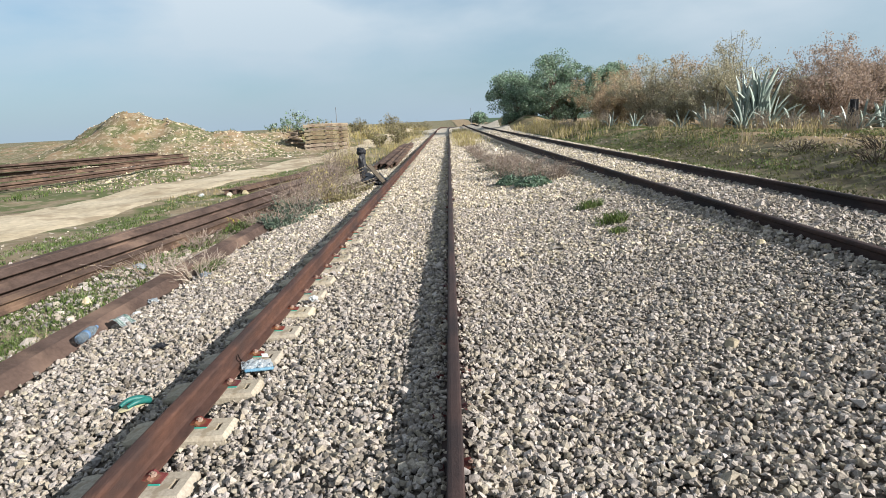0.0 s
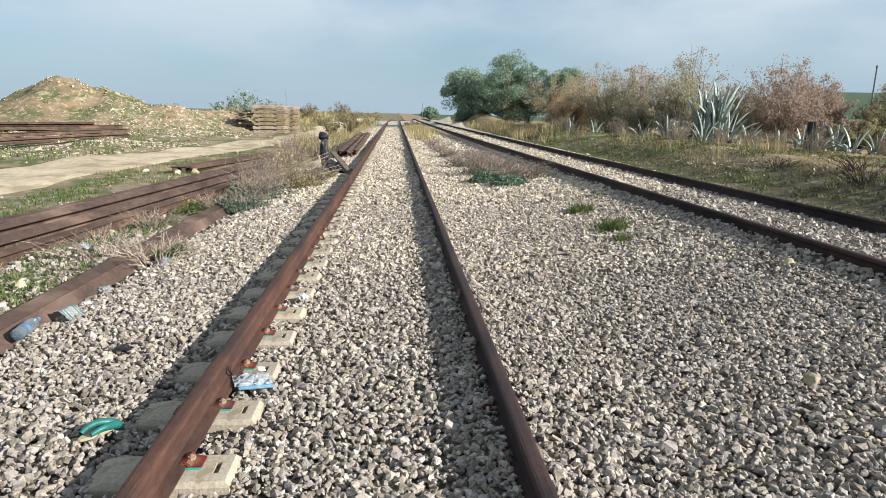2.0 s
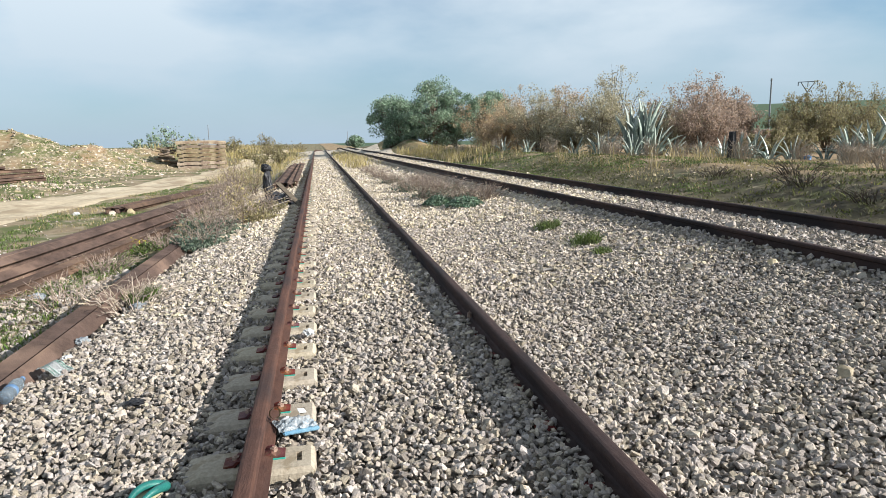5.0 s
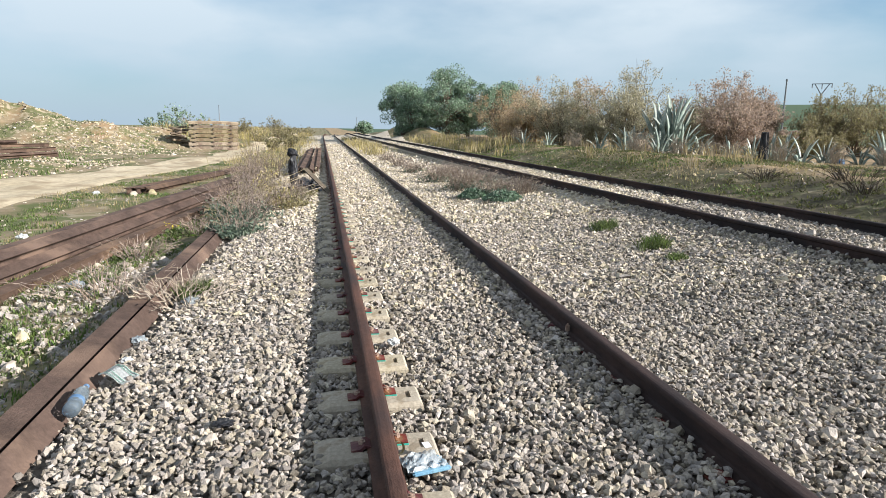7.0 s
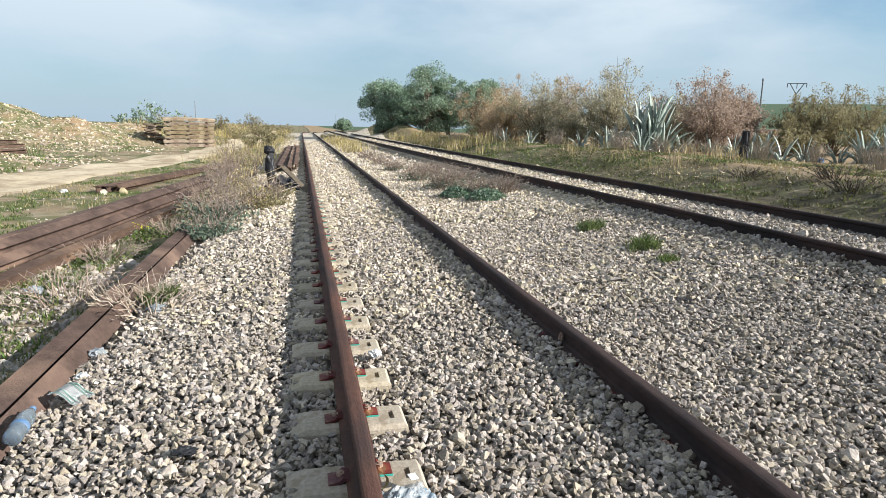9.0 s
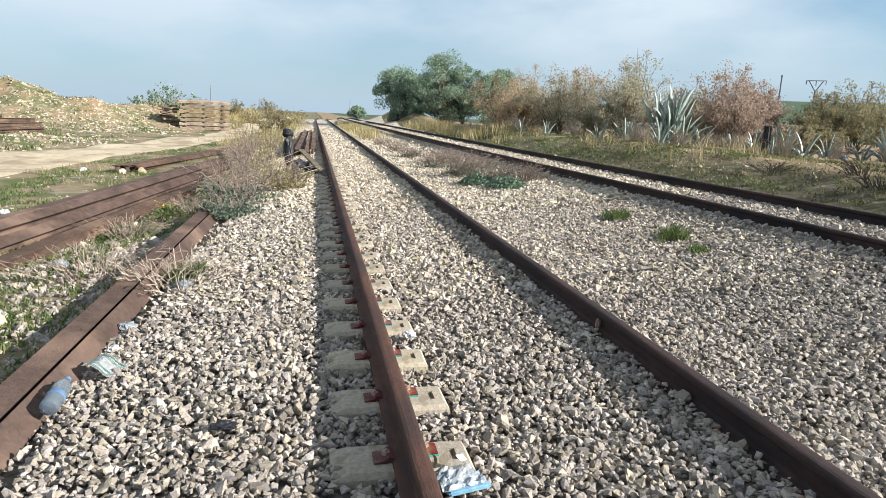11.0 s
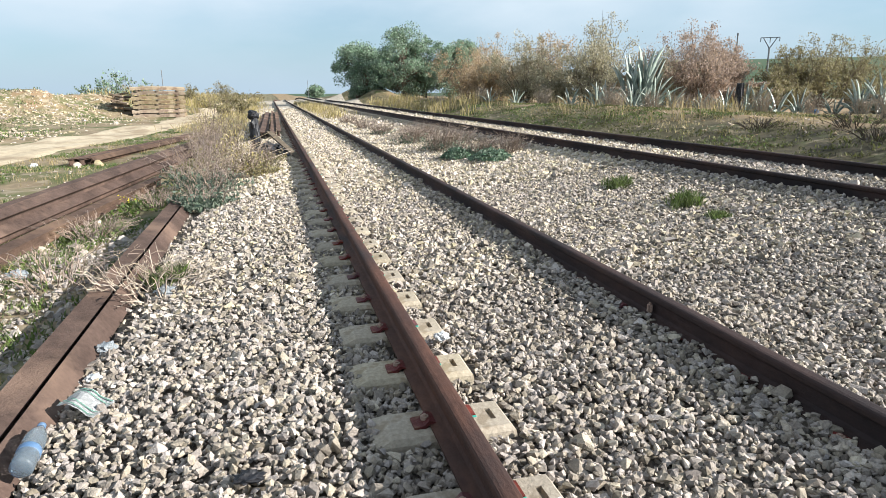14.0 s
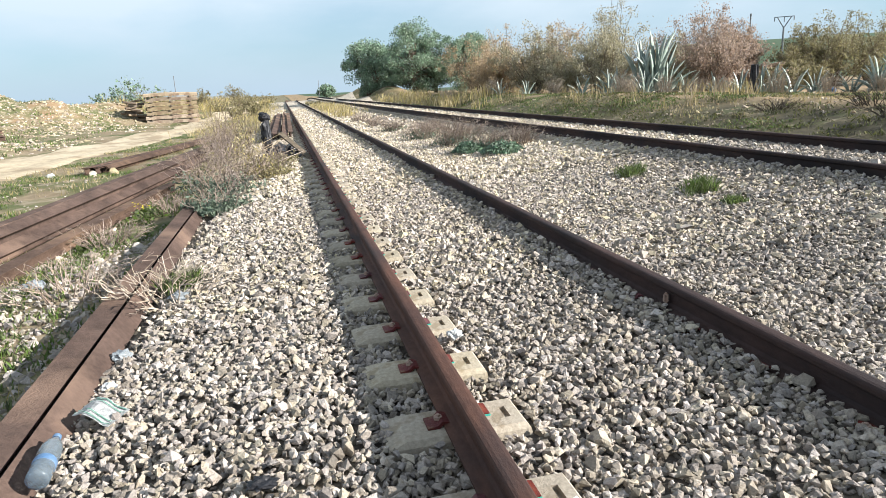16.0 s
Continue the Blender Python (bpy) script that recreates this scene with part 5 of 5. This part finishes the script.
for k in range(6):
    a = (-1.9 + random.uniform(-0.3, 0.2), 12.8 + random.uniform(-0.5, 1.2), -0.3)
    b = (-0.45 + random.uniform(-0.3, 0.3), 14.4 + random.uniform(-0.6, 1.0), random.uniform(0.05, 0.35))
    ob = part("cane", tube_bm((0, 0, 0), Vector(b) - Vector(a), 0.007, 0.004, 5), M_STRAW if k % 3 else M_PALE)
    ob.location = a
    tagged(ob, "dry straw-coloured cane leaning in a bush", "cane", "dry canes in the bush")


# ---- litter ----
def grid_bm(sx, sy, n, zf):
    bm = bmesh.new()
    vs = [[bm.verts.new((sx * (i / n - 0.5), sy * (j / n - 0.5), zf(i / n, j / n))) for i in range(n + 1)] for j in range(n + 1)]
    for j in range(n):
        for i in range(n):
            bm.faces.new((vs[j][i], vs[j][i + 1], vs[j + 1][i + 1], vs[j + 1][i]))
    return bm


p = empty("snack_wrapper", pose(0.185, 2.76, -0.160, 0, 4, 20), "crumpled blue and clear plastic pack beside the rail", "litter")
part("tray", box(0.19, 0.12, 0.018, (0, 0, 0.010), 0.006, 2), M_BLUE, p, "pale blue flat pack")
bm = grid_bm(0.20, 0.15, 14, lambda u, v: 0.020 + 0.030 * math.sin(math.pi * u) * math.sin(math.pi * v) + 0.022 * noise.noise(Vector((u * 7, v * 7, 2))))
o = part("film", bm, M_FILM, p, "clear crumpled film")
o.location = (-0.01, 0.03, 0)
o = part("flap", box(0.045, 0.032, 0.004, (0, 0, 0), 0.001), M_WHITE, p, "white corner")
o.matrix_local = pose(0.05, 0.10, 0.055, 25, 10, 15)
bm = bmesh.new()
bmesh.ops.create_cone(bm, cap_ends=False, segments=14, radius1=0.028, radius2=0.028, depth=0.025, matrix=Matrix.Rotation(radians(70), 4, "X"))
o = part("tape", bm, M_SOLE, p, "dirty ring of tape")
o.location = (-0.09, 0.11, 0.06)

# teal slipper
p = empty("slipper", pose(-0.42, 2.24, -0.165, 0, 0, -32) @ Matrix.Diagonal((0.74, 0.78, 0.78, 1)), "old teal plastic slipper lying in ballast", "slipper")
bm = bmesh.new()
bmesh.ops.create_circle(bm, cap_ends=True, segments=20, radius=1)
for v in bm.verts:
    v.co = Vector((v.co.x * (0.042 + 0.008 * v.co.y), v.co.y * 0.125, 0))
r = bmesh.ops.extrude_face_region(bm, geom=bm.faces[:])
for v in r["geom"]:
    if isinstance(v, bmesh.types.BMVert):
        v.co.z += 0.018
part("sole", bm, M_SOLE, p, "worn tan insole")
pts = np.array([[(0.05 * math.cos(t), 0.125 * math.sin(t), 0.025 + 0.02 * math.cos(t * 2)) for t in np.linspace(-0.6, 3.9, 22)]])
V, F = tubes(pts, (0.022 * np.sin(np.linspace(0.35, 2.8, 22)) + 0.007)[None], 8)
make("upper", V, F, M_TEAL, p, "teal plastic upper", smooth=True)


def lathe(profile, seg=20):
    bm = bmesh.new()
    rows = [[bm.verts.new((r * math.cos(2 * math.pi * k / seg), r * math.sin(2 * math.pi * k / seg), z)) for k in range(seg)] for r, z in profile]
    for a, b in zip(rows, rows[1:]):
        for k in range(seg):
            bm.faces.new((a[k], a[(k + 1) % seg], b[(k + 1) % seg], b[k]))
    bm.faces.new(rows[0][::-1])
    bm.faces.new(rows[-1])
    return bm


p = empty("water_bottle", pose(-1.585, 3.70, -0.205, -88, 0, 4), "empty bluish plastic water bottle lying against a rail", "bottle")
bottle = part("body", lathe([(0.030, 0.0), (0.042, 0.008), (0.043, 0.05), (0.040, 0.06), (0.043, 0.07), (0.043, 0.15), (0.039, 0.16), (0.043, 0.17), (0.042, 0.22), (0.032, 0.26), (0.016, 0.29), (0.014, 0.305)]), M_BOTTLE, p, smooth=True)
part("label", lathe([(0.0436, 0.090), (0.0440, 0.094), (0.0440, 0.122), (0.0436, 0.126)]), M_LABEL, bottle, "blue paper label", smooth=True)
part("cap", lathe([(0.0165, 0.305), (0.0170, 0.307), (0.0170, 0.322), (0.0150, 0.325)]), M_LABEL, bottle, "blue screw cap", smooth=True)

# printed paper packet
p = empty("paper_packet", pose(-1.50, 4.26, -0.215, 5, 6, -28), "white paper packet with green stripes lying on ballast", "litter")
bm = grid_bm(0.19, 0.14, 10, lambda u, v: 0.02 * math.sin(u * 5) + 0.012 * noise.noise(Vector((u * 4, v * 4, 7))))
r = bmesh.ops.solidify(bm, geom=bm.faces[:], thickness=0.006)
part("sheet", bm, M_WHITE, p)
for k in (0, 1, 4, 5):
    y = -0.06 + 0.024 * k
    bm = grid_bm(0.18, 0.005, 10, lambda u, v, y=y: 0.0045 + 0.02 * math.sin(u * 5) + 0.012 * noise.noise(Vector((u * 4, (y + 0.075) / 0.15 * 4, 7))))
    o = part("stripe", bm, M_GREENP, p, "green printed stripe")
    o.location = (0, y, 0.003)

for x, y, r, mt, lb in ((-1.60, 5.08, 0.05, M_FILM, "crumpled clear plastic bag among twigs"), (-1.57, 4.66, 0.035, M_WHITE, "small crumpled white plastic cup"), (-4.62, 10.6, 0.07, M_WHITE, "crumpled white plastic bag in grass"), (-5.6, 17.0, 0.07, M_WHITE, "white plastic scrap beside the road"),
                        (-3.05, 8.9, 0.05, M_WHITE, "white plastic scrap on a rusted rail"), (0.215, 4.42, 0.035, M_WHITE, "small white paper ball on a sleeper"), (-1.42, 6.05, 0.06, M_FILM, "torn clear plastic among dead twigs"), (-2.75, 7.2, 0.07, M_FILM, "torn plastic bag between scrap rails")):
    ob = crumple("plastic_scrap", r, 1.1, 0.9, 0.7, mt, None, "", x * 3, 3, 0.6)
    ob.location = (x, y, h1(x, y) + r * 0.55 if abs(x - 0.215) > 0.01 else -0.14)
    tagged(ob, lb, "litter")
ob = crumple("rag", 0.036, 1.3, 0.9, 0.45, M_BLACK, None, "", 4, 3, 0.7)
ob.location = (-0.76, 3.38, h1(-0.76, 3.38) + 0.03)
tagged(ob, "torn black plastic rag on ballast", "rag")
for x, y, r in ((17.6, 20.1, 0.12), (23.6, 17.0, 0.15), (18.9, 19.3, 0.08)):
    ob = crumple("plastic_bag", r, 1.1, 1.0, 0.9, M_BLUEBAG, None, "", x, 3, 0.5)
    ob.location = (x, y, h1(x, y) + r * 0.6)
    tagged(ob, "blue plastic bag caught among agaves", "bag")
for x, y, r, mt, lb in ((-0.80, 3.23, 0.042, M_RUBBLE, "single chalk-white stone in ballast"), (3.32, 2.66, 0.048, M_RUBBLE, "large tan stone on ballast"), (4.55, 4.9, 0.05, M_RUBBLE, "large tan stone beside the farther rail"),
                        (-4.30, 16.9, 0.12, M_RUBBLE, "pale broken stone beside a scrap rail"), (-4.62, 16.5, 0.09, M_RUBBLE, "pale broken stone beside a scrap rail"), (-2.75, 9.9, 0.07, M_STONE, "pale flat stone between scrap rails"), (-2.2, 8.6, 0.07, M_STONE, "pale stone beside a scrap rail"), (-2.45, 5.0, 0.065, M_RUBBLE, "pale stone between scrap rails"), (-2.6, 5.6, 0.06, M_RUBBLE, "tan stone between scrap rails")):
    ob = rocks("stone", np.array([(0.0, 0.0, 0.0)]), np.array([r]), mt, 2)
    ob.location = (x, y, h1(x, y) + r * 0.35)
    tagged(ob, lb, "stone")
